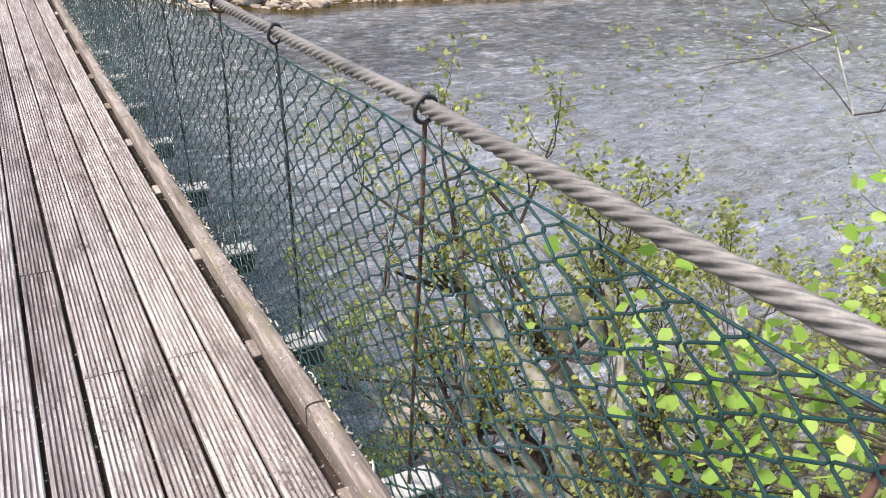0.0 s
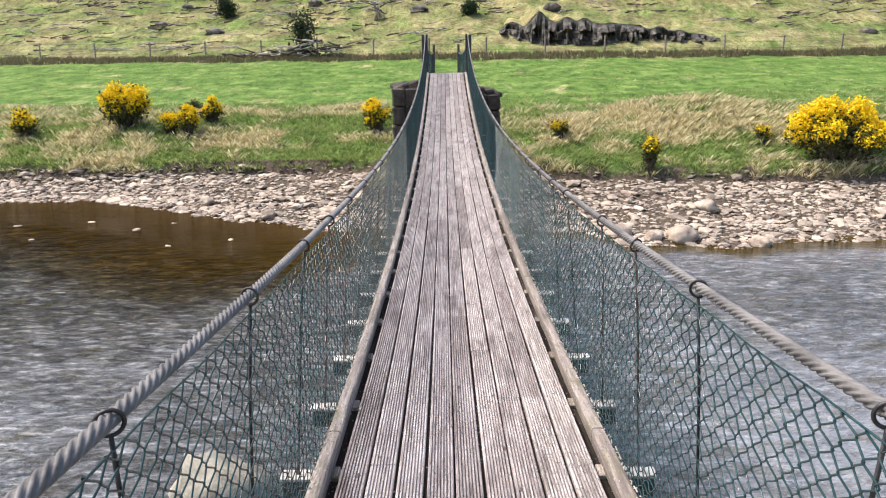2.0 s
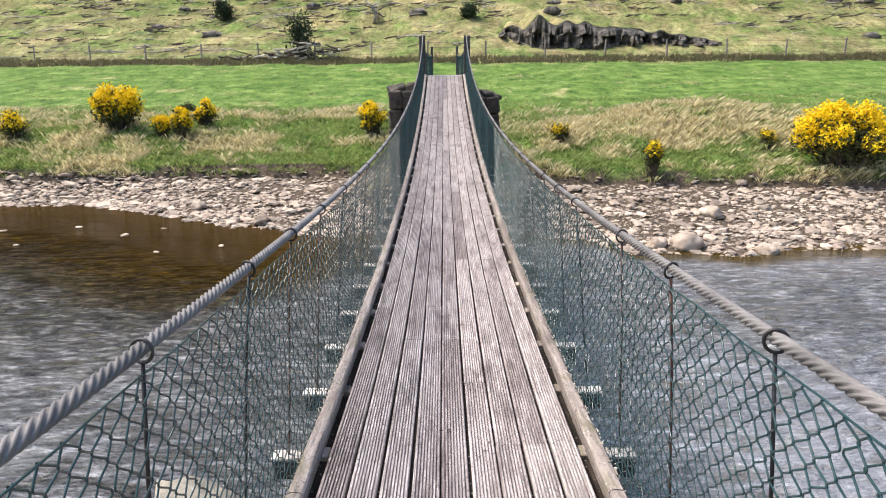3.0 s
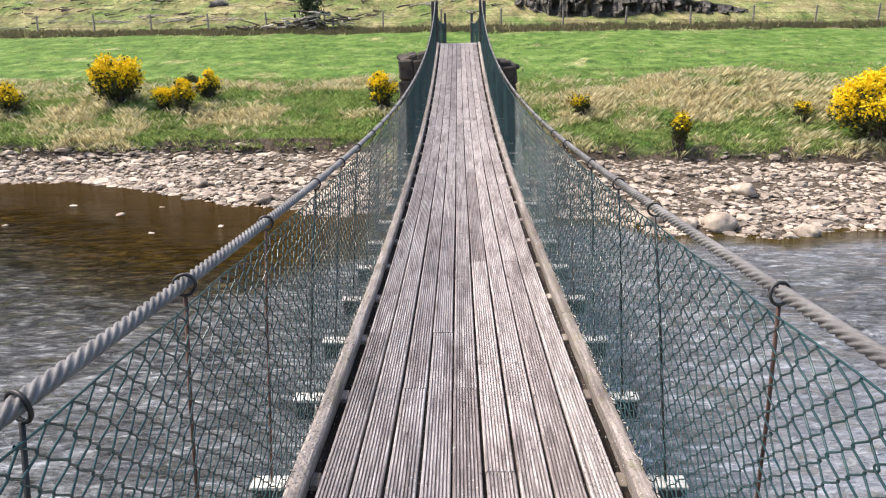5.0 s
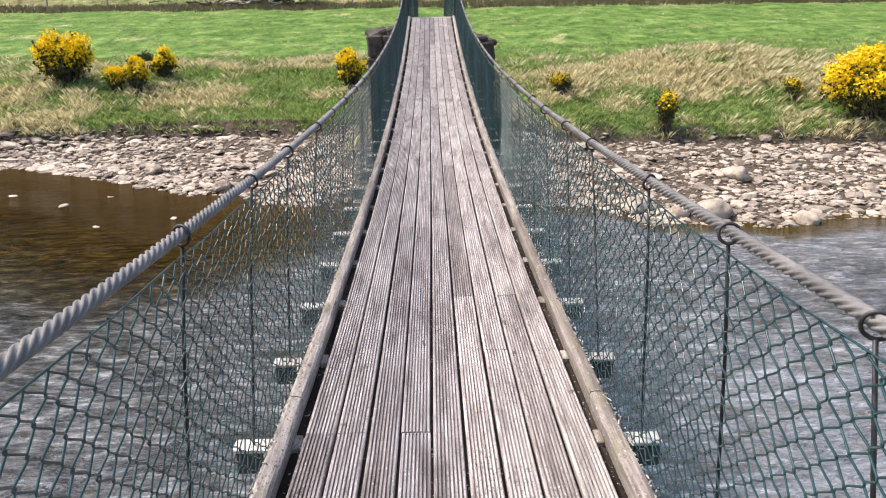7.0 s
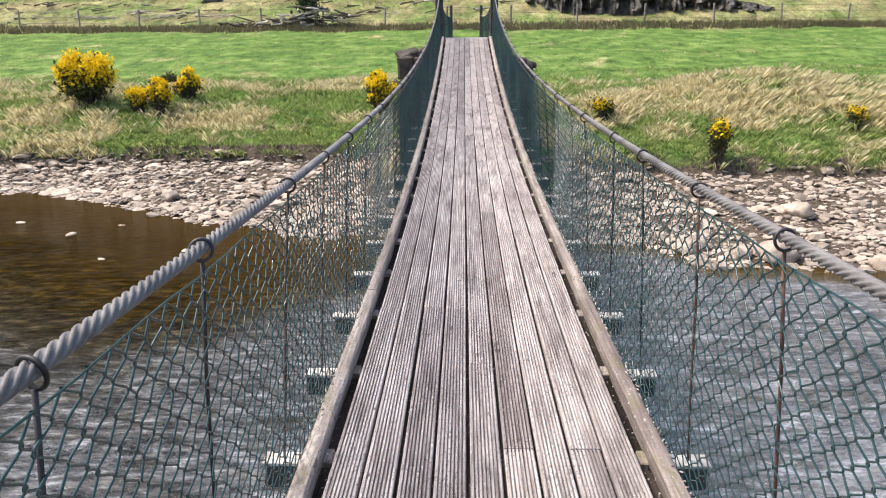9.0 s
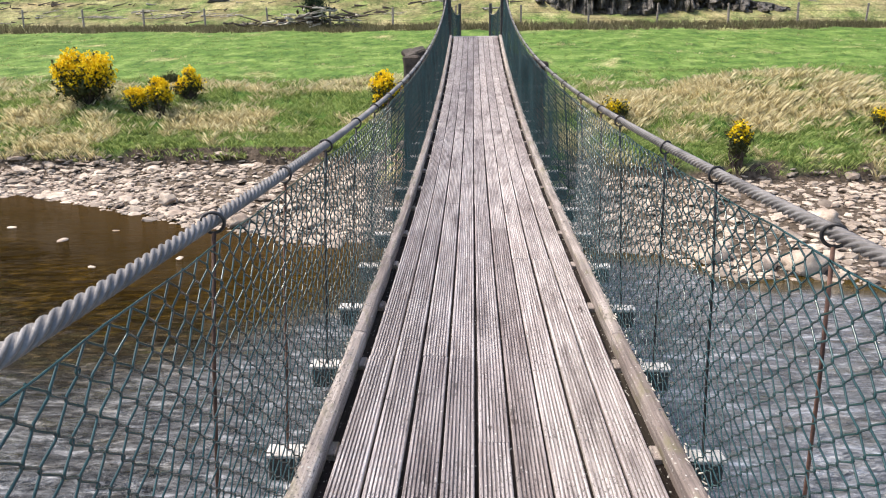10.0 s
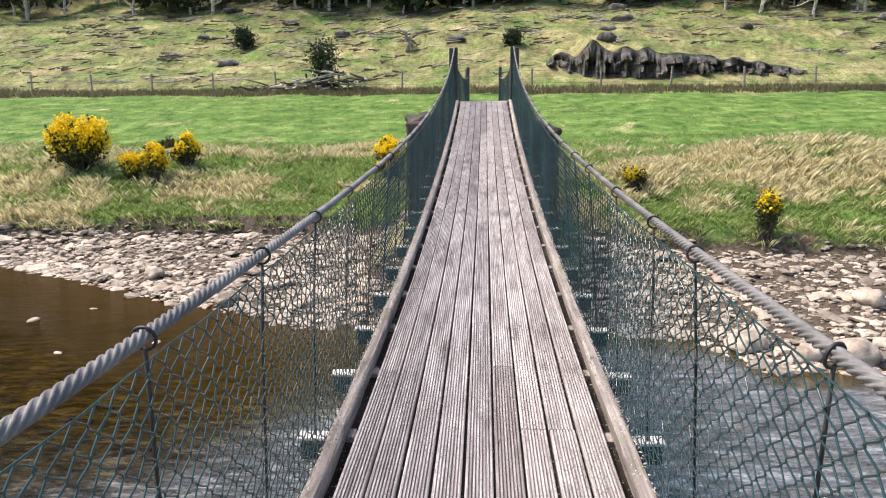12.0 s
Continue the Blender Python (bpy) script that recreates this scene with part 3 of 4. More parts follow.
def gorse_bush(at, size, bloom, label, seed, specs=1500):
    """A gorse bush: bare woody stems, dark spiny clumps and, over them, sprays of blossom."""
    rng = np.random.default_rng(seed)
    ob = thing("gorse_bush", label, "bush", "gorse on the far bank", at=at)
    w, h = size
    clumps = []
    for i in range(16):
        a, r = rng.uniform(0, 6.28), math.sqrt(rng.uniform(0, 1)) * 0.72
        zc = rng.uniform(0.48, 0.88) - 0.24 * r * r
        clumps.append((np.array([math.cos(a) * r * w / 2, math.sin(a) * r * w / 2 * 0.8, zc * h]), rng.uniform(0.15, 0.27) * min(w, h)))
    stems = []
    for c, r in clumps:
        base = np.array([c[0] * 0.25, c[1] * 0.25, -0.1])
        mid = (base + c) / 2 + rng.normal(0, 0.05, 3)
        stems.append(tube([base, mid, c], [0.035, 0.022, 0.01], 5))
        for q in range(4):
            e = c * rng.uniform(0.45, 0.8) + rng.normal(0, 0.12, 3) * min(w, h)
            stems.append(tube([base + rng.normal(0, 0.06, 3) * [1, 1, 0], e], [0.022, 0.008], 4))
    mesh_ob("stem", *merge(stems), TWIG, ob, "bare brown woody stems")
    green, gold = [], []
    for i in range(specs):
        c, r = clumps[rng.integers(len(clumps))]
        n = rng.normal(0, 1, 3)
        n /= np.linalg.norm(n)
        p = c + n * r * (rng.uniform(0.35, 1.12)) * np.array([1.15, 1.0, 0.95])
        if p[2] < 0.04 * h:
            continue
        up = 0.35 + 0.65 * (p[2] / h) + 0.25 * n[2]
        (gold if rng.random() < bloom * up * (1.15 + 0.9 * noise.noise(Vector(p * 2.6 + seed))) else green).append(p)
    for i in range(int(specs * 0.3)):
        c, r = clumps[rng.integers(len(clumps))]
        green.append(c * np.array([0.6, 0.6, 0.6]) + rng.normal(0, r * 0.7, 3) * np.array([0.8, 0.8, 0.8]) + np.array([0, 0, 0.05 * h]))
    s = 0.05 * (h / 2) ** 0.5
    mesh_ob("foliage", *specks([p for p in green if p[2] > 0], s * 1.15, rng, 4), GORSE_GREEN, ob, "dark green spiny foliage")
    if gold:
        mesh_ob("blossom", *specks(gold, s * 0.95, rng, 4), GORSE_BLOOM, ob, "bright yellow blossom")
    return ob


GORSE = [
    (-14.6, 37.1, 2.3, 2.15, 0.97, 3400), (-11.5, 36.4, 0.95, 1.55, 0.95, 1200), (-12.4, 36.7, 0.95, 1.15, 0.9, 900), (-10.65, 37.3, 1.05, 1.35, 0.95, 1100), (-18.7, 36.3, 1.3, 1.35, 0.75, 1100),
    (-3.1, 36.1, 1.25, 1.7, 0.95, 1400), (7.75, 31.2, 0.85, 1.5, 0.6, 1100), (4.75, 34.2, 1.1, 0.85, 0.5, 700), (14.8, 30.9, 4.4, 2.5, 1.0, 6000), (20.2, 32.4, 3.9, 2.7, 1.0, 5600),
    (24.8, 33.2, 4.2, 2.7, 0.9, 5000), (12.6, 32.9, 0.9, 0.8, 0.6, 500), (28.6, 32.6, 3.2, 2.4, 0.9, 3000), (-12.2, 39.6, 0.9, 0.7, 0.0, 500),
]
for k, (x, y, w, h, bl, n) in enumerate(GORSE):
    gorse_bush((x, y, land(x, y) - 0.05), (w, h), bl, "dense gorse bush covered in bright yellow blossom" if bl > 0.7 else "gorse bush with few yellow blossoms and brown stems" if bl > 0 else "low dark gorse bush without blossom", 100 + k, n)


def branch_tree(rng, base, direction, length, radius, depth, out, tips, spread=0.6, upward=0.1):
    """Grows limbs: out gets tubes, tips the twig ends."""
    pts, rad = [np.array(base, float)], [radius]
    d = np.array(direction, float)
    d /= np.linalg.norm(d)
    for i in range(4):
        d = d + rng.normal(0, 0.16, 3) + np.array([0, 0, upward])
        d /= np.linalg.norm(d)
        pts.append(pts[-1] + d * length / 4)
        rad.append(radius * (1 - 0.62 * (i + 1) / 4))
    out.setdefault(min(depth, 3), []).append(tube(pts, rad, 6 if radius > 0.015 else 4))
    if depth == 0:
        tips += pts[1:]
        return
    for i in range(rng.integers(3, 5)):
        k = rng.integers(1, 5)
        nd = d + rng.normal(0, spread, 3)
        branch_tree(rng, pts[k], nd, length * rng.uniform(0.5, 0.75), rad[k] * 0.65, depth - 1, out, tips, spread, upward)


def leaf_quads(points, size, rng, per=2, reach=0.05):
    """Rounded six-sided leaves round the given points."""
    vs, fs, o = [], [], 0
    for p in points:
        for b in range(per):
            c = np.array(p) + rng.normal(0, reach, 3)
            u = rng.normal(0, 1, 3) + np.array([0, 0, -0.4])
            u /= np.linalg.norm(u)
            w = np.cross(u, rng.normal(0, 1, 3) + np.array([0, 0, 1.2]))
            w /= np.linalg.norm(w) + 1e-9
            s = size * rng.uniform(0.6, 1.25)
            vs += [c, c + u * s * 0.35 + w * s * 0.42, c + u * s * 0.8 + w * s * 0.32, c + u * s * 1.15, c + u * s * 0.8 - w * s * 0.32, c + u * s * 0.35 - w * s * 0.42]
            fs.append(tuple(range(o, o + 6)))
            o += 6
    return vs, fs


def limb_to(rng, base, target, radius, out, tips, depth=2, bend=0.12, sub=0.34):
    """One limb that reaches from base to target, with side branches along its outer part."""
    base, target = np.array(base, float), np.array(target, float)
    n = 9
    length = np.linalg.norm(target - base)
    wob = rng.normal(0, bend, (n + 1, 3)) * length * 0.12
    pts = [base + (target - base) * (i / n) + wob[i] * math.sin(math.pi * i / n) + np.array([0, 0, 0.06 * length * math.sin(math.pi * i / n)]) for i in range(n + 1)]
    rad = [radius * (1 - 0.8 * i / n) for i in range(n + 1)]
    out.setdefault(3, []).append(tube(pts, rad, 7))
    for i in range(3, n + 1):
        for k in range(2):
            d = (pts[i] - pts[i - 1]) / np.linalg.norm(pts[i] - pts[i - 1]) + rng.normal(0, 0.75, 3) + np.array([0, 0, 0.25])
            branch_tree(rng, pts[i], d, length * sub * rng.uniform(0.35, 0.8), max(rad[i] * 0.55, 0.005), depth, out, tips, 0.7, 0.08)


def shrub(base, targets, label, seed, leaf, leaf_size, per, keep=1.0, radius=0.045, depth=2, sub=0.34, low=-9.0):
    rng = np.random.default_rng(seed)
    ob = thing("riverside_shrub", label, "shrub", at=base)
    out, tips = {}, []
    for t in targets:
        limb_to(rng, (rng.normal(0, 0.1), rng.normal(0, 0.1), -0.3), np.array(t) - np.array(base), radius * rng.uniform(0.7, 1.1), out, tips, depth, 0.5, sub)
    mesh_ob("trunk", *merge(out.get(3, [])), BARK, ob, "crooked trunks with pale lichen", True)
    mesh_ob("twig", *merge(out.get(2, []) + out.get(1, []) + out.get(0, [])), TWIG, ob, "thin dark twigs")["kind"] = "stuff"
    tips = [p for p in tips if p[2] + base[2] > low]
    rng.shuffle(tips)
    tips = tips[:int(len(tips) * keep)]
    mesh_ob("leaves", *leaf_quads(tips, leaf_size, rng, per, leaf_size * 1.1), leaf, ob, "small yellow-green young leaves")
    return ob


shrub((2.9, 1.1, -2.9), [(1.75, 2.25, 0.72), (1.55, 2.4, 0.6), (2.0, 1.95, 0.55), (1.3, 2.55, 0.3), (1.2, 2.7, -0.1), (1.5, 2.2, 0.2), (1.6, 3.0, -0.7), (1.95, 1.75, 0.35), (1.35, 2.4, -0.5)],
      "spreading shrub with lichened trunks and young leaves over the water", 21, BUD_LEAF, 0.021, 6, 0.85, 0.1, 2, 0.19, -0.3)
shrub((3.9, 0.9, -2.6), [(2.45, 1.7, 0.5), (2.75, 1.85, 0.1), (3.0, 1.5, 0.4)],
      "smaller shrub with sparse young leaves at the river's edge", 22, BUD_LEAF, 0.022, 6, 1.0, 0.04, 2, 0.22)
shrub((6.4, 1.0, -2.4), [(3.6, 2.75, 1.35), (5.2, 2.4, 2.4), (6.5, 1.5, 3.0)],
      "taller riverside tree with sparse buds reaching over the water", 23, BUD_LEAF, 0.026, 2, 0.45, 0.02, 2, 0.2)


def sapling(base, targets, label, seed):
    """A young birch at the bank that holds large fresh leaves beside the rail."""
    rng = np.random.default_rng(seed)
    ob = thing("birch_sapling", label, "sapling", at=base)
    out, tips = {}, []
    crown = np.array([0.15, 0.0, 2.7])
    stem = [np.array([0, 0, -0.3]), np.array([0.1, 0.05, 1.3]), crown, crown + np.array([0.05, 0.05, 0.9])]
    out[3] = [tube(stem, [0.03, 0.024, 0.016, 0.006], 7)]
    for t in targets:
        rel = np.array(t) - np.array(base)
        start = stem[1] + (stem[3] - stem[1]) * rng.uniform(0.3, 0.9)
        pts = [start + (rel - start) * f + np.array([0, 0, 0.12 * math.sin(math.pi * f)]) + rng.normal(0, 0.02, 3) for f in np.linspace(0, 1, 6)]
        out[3].append(tube(pts, [0.008, 0.007, 0.006, 0.005, 0.004, 0.002], 5))
        tips += [p + rng.normal(0, 0.05, 3) for p in pts[3:] for k in range(3)] + [pts[-1] + rng.normal(0, 0.09, 3) for k in range(6)]
    mesh_ob("trunk", *out[3][0], TWIG, ob, "slender brown stem", True)
    for b in out[3][1:]:
        mesh_ob("branch", *b, TWIG, ob, smooth=True)
    mesh_ob("leaves", *leaf_quads(tips, 0.042, rng, 3, 0.05), BIRCH_LEAF, ob, "fresh bright green leaves")
    return ob


sapling((2.35, -0.3, -2.5), [(1.42, 1.15, 0.92), (1.5, 1.05, 1.02), (1.62, 1.0, 1.0), (1.55, 0.9, 0.8), (1.75, 0.75, 0.9), (1.7, 0.85, 1.1), (1.5, 0.88, 0.68), (1.6, 0.75, 0.72), (1.85, 0.92, 1.22), (2.0, 0.95, 1.38), (1.8, 0.65, 1.05), (1.95, 0.6, 0.7), (1.35, 1.0, 0.8), (1.45, 0.8, 0.7), (1.55, 0.65, 0.75), (1.4, 0.75, 0.5), (1.6, 0.9, 0.95), (1.5, 0.6, 0.55), (1.7, 0.55, 0.8), (1.3, 1.15, 1.0)], "young birch with fresh green leaves beside the bridge", 31)


def conifer(at, h, label, seed, name="conifer"):
    rng = np.random.default_rng(seed)
    ob = thing(name, label, "tree", at=at)
    mesh_ob("trunk", *tube([(0, 0, -0.4), (0.02 * h, 0, h * 0.5), (0, 0, h * 0.97)], [0.03 * h, 0.018 * h, 0.004 * h], 7), TWIG, ob, smooth=True)
    pts = []
    for i in range(420):
        f = rng.uniform(0.08, 1) ** 0.8
        a, r = rng.uniform(0, 6.28), (1 - f) * 0.26 * h * rng.uniform(0.3, 1.15)
        pts.append((r * math.cos(a), r * math.sin(a), f * h - 0.25 * r))
    mesh_ob("crown", *specks(pts, 0.055 * h, rng, 4), CONIFER, ob, "dark green needles")
    return ob


def bare_tree(at, h, label, seed):
    rng = np.random.default_rng(seed)
    ob = thing("woodland_tree", label, "tree", "woods on the hillside", at=at)
    out, tips = {}, []
    branch_tree(rng, (0, 0, -0.4), (0, 0, 1), h * 0.62, 0.022 * h, 2, out, tips, 0.55, 0.12)
    mesh_ob("trunk", *merge(sum(out.values(), [])), BARK, ob)
    mesh_ob("crown", *specks(tips, 0.06 * h, rng, 4), WOODS, ob, "brown-green budding crown")
    return ob


def juniper(at, w, h, label, seed):
    """A dense, dark, uneven evergreen bush."""
    rng = np.random.default_rng(seed)
    ob = thing("juniper_bush", label, "bush", at=at)
    pts, stems = [], []
    for i in range(9):
        a, r = rng.uniform(0, 6.28), rng.uniform(0, 0.32) * w
        c = np.array([r * math.cos(a), r * math.sin(a), h * rng.uniform(0.25, 0.85) * (1 - 0.5 * r / w)])
        stems.append(tube([(0, 0, -0.2), c * 0.5, c], [0.06, 0.04, 0.02], 5))
        pts += [c + rng.normal(0, 1, 3) * np.array([0.16 * w, 0.16 * w, 0.14 * h]) for k in range(90)]
    mesh_ob("stem", *merge(stems), TWIG, ob)
    mesh_ob("foliage", *specks([p for p in pts if p[2] > 0.02], 0.07, rng, 6), CONIFER, ob, "dark evergreen foliage")
    return ob


juniper((-10.7, 61.9, land(-10.7, 61.9)), 2.1, 3.3, "dark evergreen bush beside a brush heap", 41)
juniper((-19.5, 74, land(-19.5, 74)), 2.2, 1.8, "dark evergreen bush on the hillside", 42)
juniper((2.2, 70, land(2.2, 70)), 1.5, 1.2, "low dark evergreen bush on the hillside", 43)
wood_proto = [bare_tree((0, 0, 0), 7.0, "budding woodland tree on the hillside", 50 + k) for k in range(3)] + [conifer((0, 0, 0), 8.0, "tall dark conifer in the hillside woods", 60, "woodland_conifer")]
rng = np.random.default_rng(77)
first = [True] * 4
for k in range(240):
    x = rng.uniform(-85, 95)
    y = 40 * rng.random() ** 1.5 + float(np.interp(x, [-85, 0, 12, 24, 95], [86, 85.5, 84, 77, 77]))
    i = rng.integers(4)
    m = Matrix.Translation((x, y, land(x, y) - 0.1)) @ Matrix.Rotation(rng.uniform(0, 6.28), 4, "Z")
    if y > 92:
        m = m @ Matrix.Scale(rng.uniform(1.1, 1.7), 4)
    if first[i]:
        wood_proto[i].matrix_basis = m
        first[i] = False
    else:
        copy_thing(wood_proto[i], m)

for k in range(96):
    x = rng.uniform(20, 62) if k % 2 else rng.uniform(-75, 6)
    y = (77.5 if x > 10 else 85.5) + rng.uniform(0, 6)
    copy_thing(wood_proto[rng.integers(4)], Matrix.Translation((x, y, land(x, y) - 0.1)) @ Matrix.Rotation(rng.uniform(0, 6.28), 4, "Z") @ Matrix.Scale(rng.uniform(0.55, 0.9), 4))

# ---- hillside: outcrop, rocks, brush heaps, fence ----


def outcrop():
    """A long crag: a jointed rock face along the hill's foot, with turf running back from its brow."""
    ob = thing("rock_outcrop", "long dark craggy rock outcrop on the grassy hillside", "rock", at=(0, 0, 0))
    cols, rows = 340, 16
    xs = np.linspace(4.3, 20.6, cols)
    rock, turf = [], []
    for x in xs:
        y = float(np.interp(x, [4.3, 5.5, 7, 12, 21], [65.5, 64.3, 62.6, 61.6, 61.4]))
        h = float(np.interp(x, [4.3, 5.2, 7, 9.5, 12.5, 15, 18, 20.6], [0.2, 1.0, 2.1, 1.9, 1.45, 0.95, 0.75, 0.15])) * (1 + 0.35 * noise.noise(Vector((x * 0.9, 0, 4))))
        base = land(x, y) - 0.25
        for j in range(rows + 1):
            f = j / rows
            q = Vector((x * 1.5, f * 1.6, 2))
            push = 0.6 * noise.noise(q) + 0.8 * noise.cell(Vector((x * 1.9, f * 1.7, 7))) + 0.45 * noise.cell(Vector((x * 4.5, f * 3.2, 3))) + 0.3 * noise.noise(Vector((x * 7, f * 4, 1)))
            rock.append((x + 0.12 * noise.noise(q * 2.2), y - 0.15 + 0.5 * f - push * math.sin(math.pi * min(1, f * 1.05 + 0.05)), base + (h + 0.25) * f))
        back = y + 0.35 + h / 0.26
        for k in range(5):
            g = k / 4
            turf.append((x, y + 0.35 + (back - y - 0.35) * g, (base + h + 0.25) * (1 - g) + (land(x, back) - 0.06) * g + 0.12 * noise.noise(Vector((x * 0.8, g * 3, 0)))))
    q = [(i * (rows + 1) + j, (i + 1) * (rows + 1) + j, (i + 1) * (rows + 1) + j + 1, i * (rows + 1) + j + 1) for i in range(cols - 1) for j in range(rows)]
    mesh_ob("crag", rock, q, DARK_ROCK, ob, "dark jointed rock face")
    q = [(i * 5 + k, (i + 1) * 5 + k, (i + 1) * 5 + k + 1, i * 5 + k + 1) for i in range(cols - 1) for k in range(4)]
    t = mesh_ob("turf_top", turf, q, TURF, ob, "yellowish turf above the rock face", True)
    t.data.attributes.new("dry", "FLOAT", "POINT").data.foreach_set("value", [0.55 + 0.35 * fbm(p[0], p[1], 0.3) for p in turf])
    t.data.attributes.new("hill", "FLOAT", "POINT").data.foreach_set("value", [0.8] * len(turf))
    t.data.attributes.new("bare", "FLOAT", "POINT").data.foreach_set("value", [0.0] * len(turf))
    return ob


outcrop()
rng = np.random.default_rng(15)
for k in range(42):
    x, y = rng.uniform(-42, 45), rng.uniform(63, 96)
    if 3 < x < 22 and y < 71:
        continue
    s = rng.uniform(0.3, 0.8)
    boulder("hillside_rock", (x, y, land(x, y) + s * 0.1), (s * 1.5, s, s * 0.55), "dark lichened rock lying in the hillside grass", DARK_ROCK, 60 + k, 33 * k, 2)


def brush_heap(at, w, h, label, seed, logs=34):
    rng = np.random.default_rng(seed)
    ob = thing("brush_heap", label, "brush heap", at=at)
    for i in range(logs):
        a = rng.uniform(0, 6.28)
        l = rng.uniform(0.5, 1.5)
        c = np.array([rng.normal(0, w / 4), rng.normal(0, 0.5), abs(rng.normal(0, h / 2)) + 0.05])
        d = np.array([math.cos(a), math.sin(a), rng.uniform(-0.15, 0.35)])
        r = rng.uniform(0.03, 0.09)
        mesh_ob("log", *tube([c - d * l / 2, c + rng.normal(0, 0.05, 3), c + d * l / 2], [r, r * 0.9, r * 0.6], 6), DEADWOOD if rng.random() < 0.5 else TWIG, ob)
    return ob


brush_heap((-12.5, 61.0, land(-12.5, 61.0)), 5.0, 0.9, "heap of grey dead branches and stumps", 3)
brush_heap((-8.5, 61.4, land(-8.5, 61.4)), 2.5, 0.8, "heap of grey dead branches and stumps", 4, 20)
brush_heap((-5.8, 73.0, land(-5.8, 73.0)), 3.0, 0.8, "tangle of dead branches on the hillside", 5, 22)
brush_heap((-10.6, 61.2, land(-10.6, 61.2)), 2.4, 1.5, "tall dark heap of dead branches under a bush", 6, 44)
fallen = thing("fallen_trunk", "bleached fallen tree trunk on the hillside", "log", at=(-6.2, 72.0, land(-6.2, 72.0)))
mesh_ob("trunk", *tube([(-0.6, 0, 2.0), (0.1, 0, 1.5), (0.35, 0, 0.7), (0.2, 0, 0.1)], [0.07, 0.12, 0.14, 0.17], 7), DEADWOOD, fallen, smooth=True)
mesh_ob("branch", *tube([(0.1, 0, 1.5), (0.6, 0.1, 1.9), (0.9, 0.1, 2.4)], [0.08, 0.06, 0.03], 6), DEADWOOD, fallen)


def litter(count, seed):
    """Felled twigs, bracken and small broken wood strewn over the hillside."""
    rng = np.random.default_rng(seed)
    ch = []
    for i in range(count):
        x, y = rng.uniform(-45, 46), 62.5 + 26 * rng.random() ** 0.8
        if 3 < x < 22 and y < 70:
            continue
        z = land(x, y) + 0.05
        for k in range(rng.integers(2, 6)):
            a, l = rng.normal(0, 0.5), rng.uniform(0.2, 0.7)
            c = np.array([x + rng.normal(0, 0.5), y + rng.normal(0, 0.3), z + rng.uniform(0.0, 0.14)])
            d = np.array([math.cos(a), math.sin(a), rng.uniform(-0.1, 0.3)]) * l
            ch.append(tube([c - d, c + d], [rng.uniform(0.02, 0.07), 0.015], 4))
    half = len(ch) // 3
    for nm, part_, mat, lab in (("felled_branches", ch[:half], DEADWOOD, "pale broken branches strewn over the hillside"), ("dead_bracken", ch[half:], TWIG, "dark twigs and dead bracken on the hillside")):
        tagged(mesh_ob(nm, *merge(part_), mat), lab, "branches", kind="stuff")


litter(900, 19)


def fence():
    ob = thing("field_fence", "post and wire fence along the far edge of the meadow", "fence")
    xs = np.arange(-60, 64, 4.2)
    for k, x in enumerate(xs):
        y = table(EDGE, x) + 28.3
        p = part("post", box_bm(0.11, 0.11, 1.35, 0.015), RAIL, ob)
        p.location = (x, y, land(x, y) + 0.55)
        p.rotation_euler = (0.04 * math.sin(k * 2.1), 0.05 * math.sin(k * 1.3), 0.3 * k)
    for h in (0.35, 0.75, 1.1):
        pts = [(x, table(EDGE, x) + 28.22, land(x, table(EDGE, x) + 28.3) + h) for x in xs]
        mesh_ob("wire", *sweep(pts, circle(0.006, 4)), STEEL, ob)


fence()

# ---- the footbridge ----
MID, END_F, END_N, SAG = 12.6, 29.92, -5.0, 0.0046


def deck_z(y):
    return SAG * (y - MID) ** 2


def cable_at(y, side):
    u = max(y - MID, 0) / (END_F - MID)
    return Vector((side * (0.709 + 0.036 * u ** 4), y, deck_z(y) + 1.07 + 0.26 * u ** 6 - 0.034 * max(0.0, 1.3 - y) / (1 + 0.3 * max(0.0, 1.3 - y))))


def net_edge(y, side, f):
    """A point of the net: f = 0 at the deck's rail, 1 at its top wire."""
    top = cable_at(y, side)
    return Vector((side * 0.712 * (1 - f), 0, 0)) + Vector((top.x * f, y, (deck_z(y) + 0.0) * (1 - f) + (top.z - 0.062) * f))


bridge = thing("footbridge", "narrow timber suspension footbridge with wire rope rails and green netting", "footbridge", at=(0, 0, 0))


def rope(side):
    """Six-strand wire rope with a right-hand lay."""
    ys = np.concatenate([np.arange(END_N, -0.3, 0.05), np.arange(-0.3, 13.0, 0.0065), np.arange(13.0, END_F + 0.04, 0.03)])
    k, lay, r = 24, 0.225, 0.0172
    verts = np.zeros((len(ys), k, 3))
    for i, y in enumerate(ys):
        c = cable_at(y, side)
        th0 = np.arange(k) * 2 * np.pi / k
        th = th0 + 2 * np.pi * y / lay
        rr = r * (0.60 + 0.42 * np.abs(np.cos(3 * th0)) ** 0.55)
        verts[i] = np.stack([c.x + rr * np.cos(th), np.full(k, y), c.z + rr * np.sin(th)], 1)
    idx = np.arange(len(ys) * k).reshape(len(ys), k)
    faces = np.stack([idx[:-1], np.roll(idx[:-1], -1, 1), np.roll(idx[1:], -1, 1), idx[1:]], -1).reshape(-1, 4)
    mesh_ob("rail_rope", verts.reshape(-1, 3), faces, ROPE, bridge, "thick grey galvanised wire rope", True)


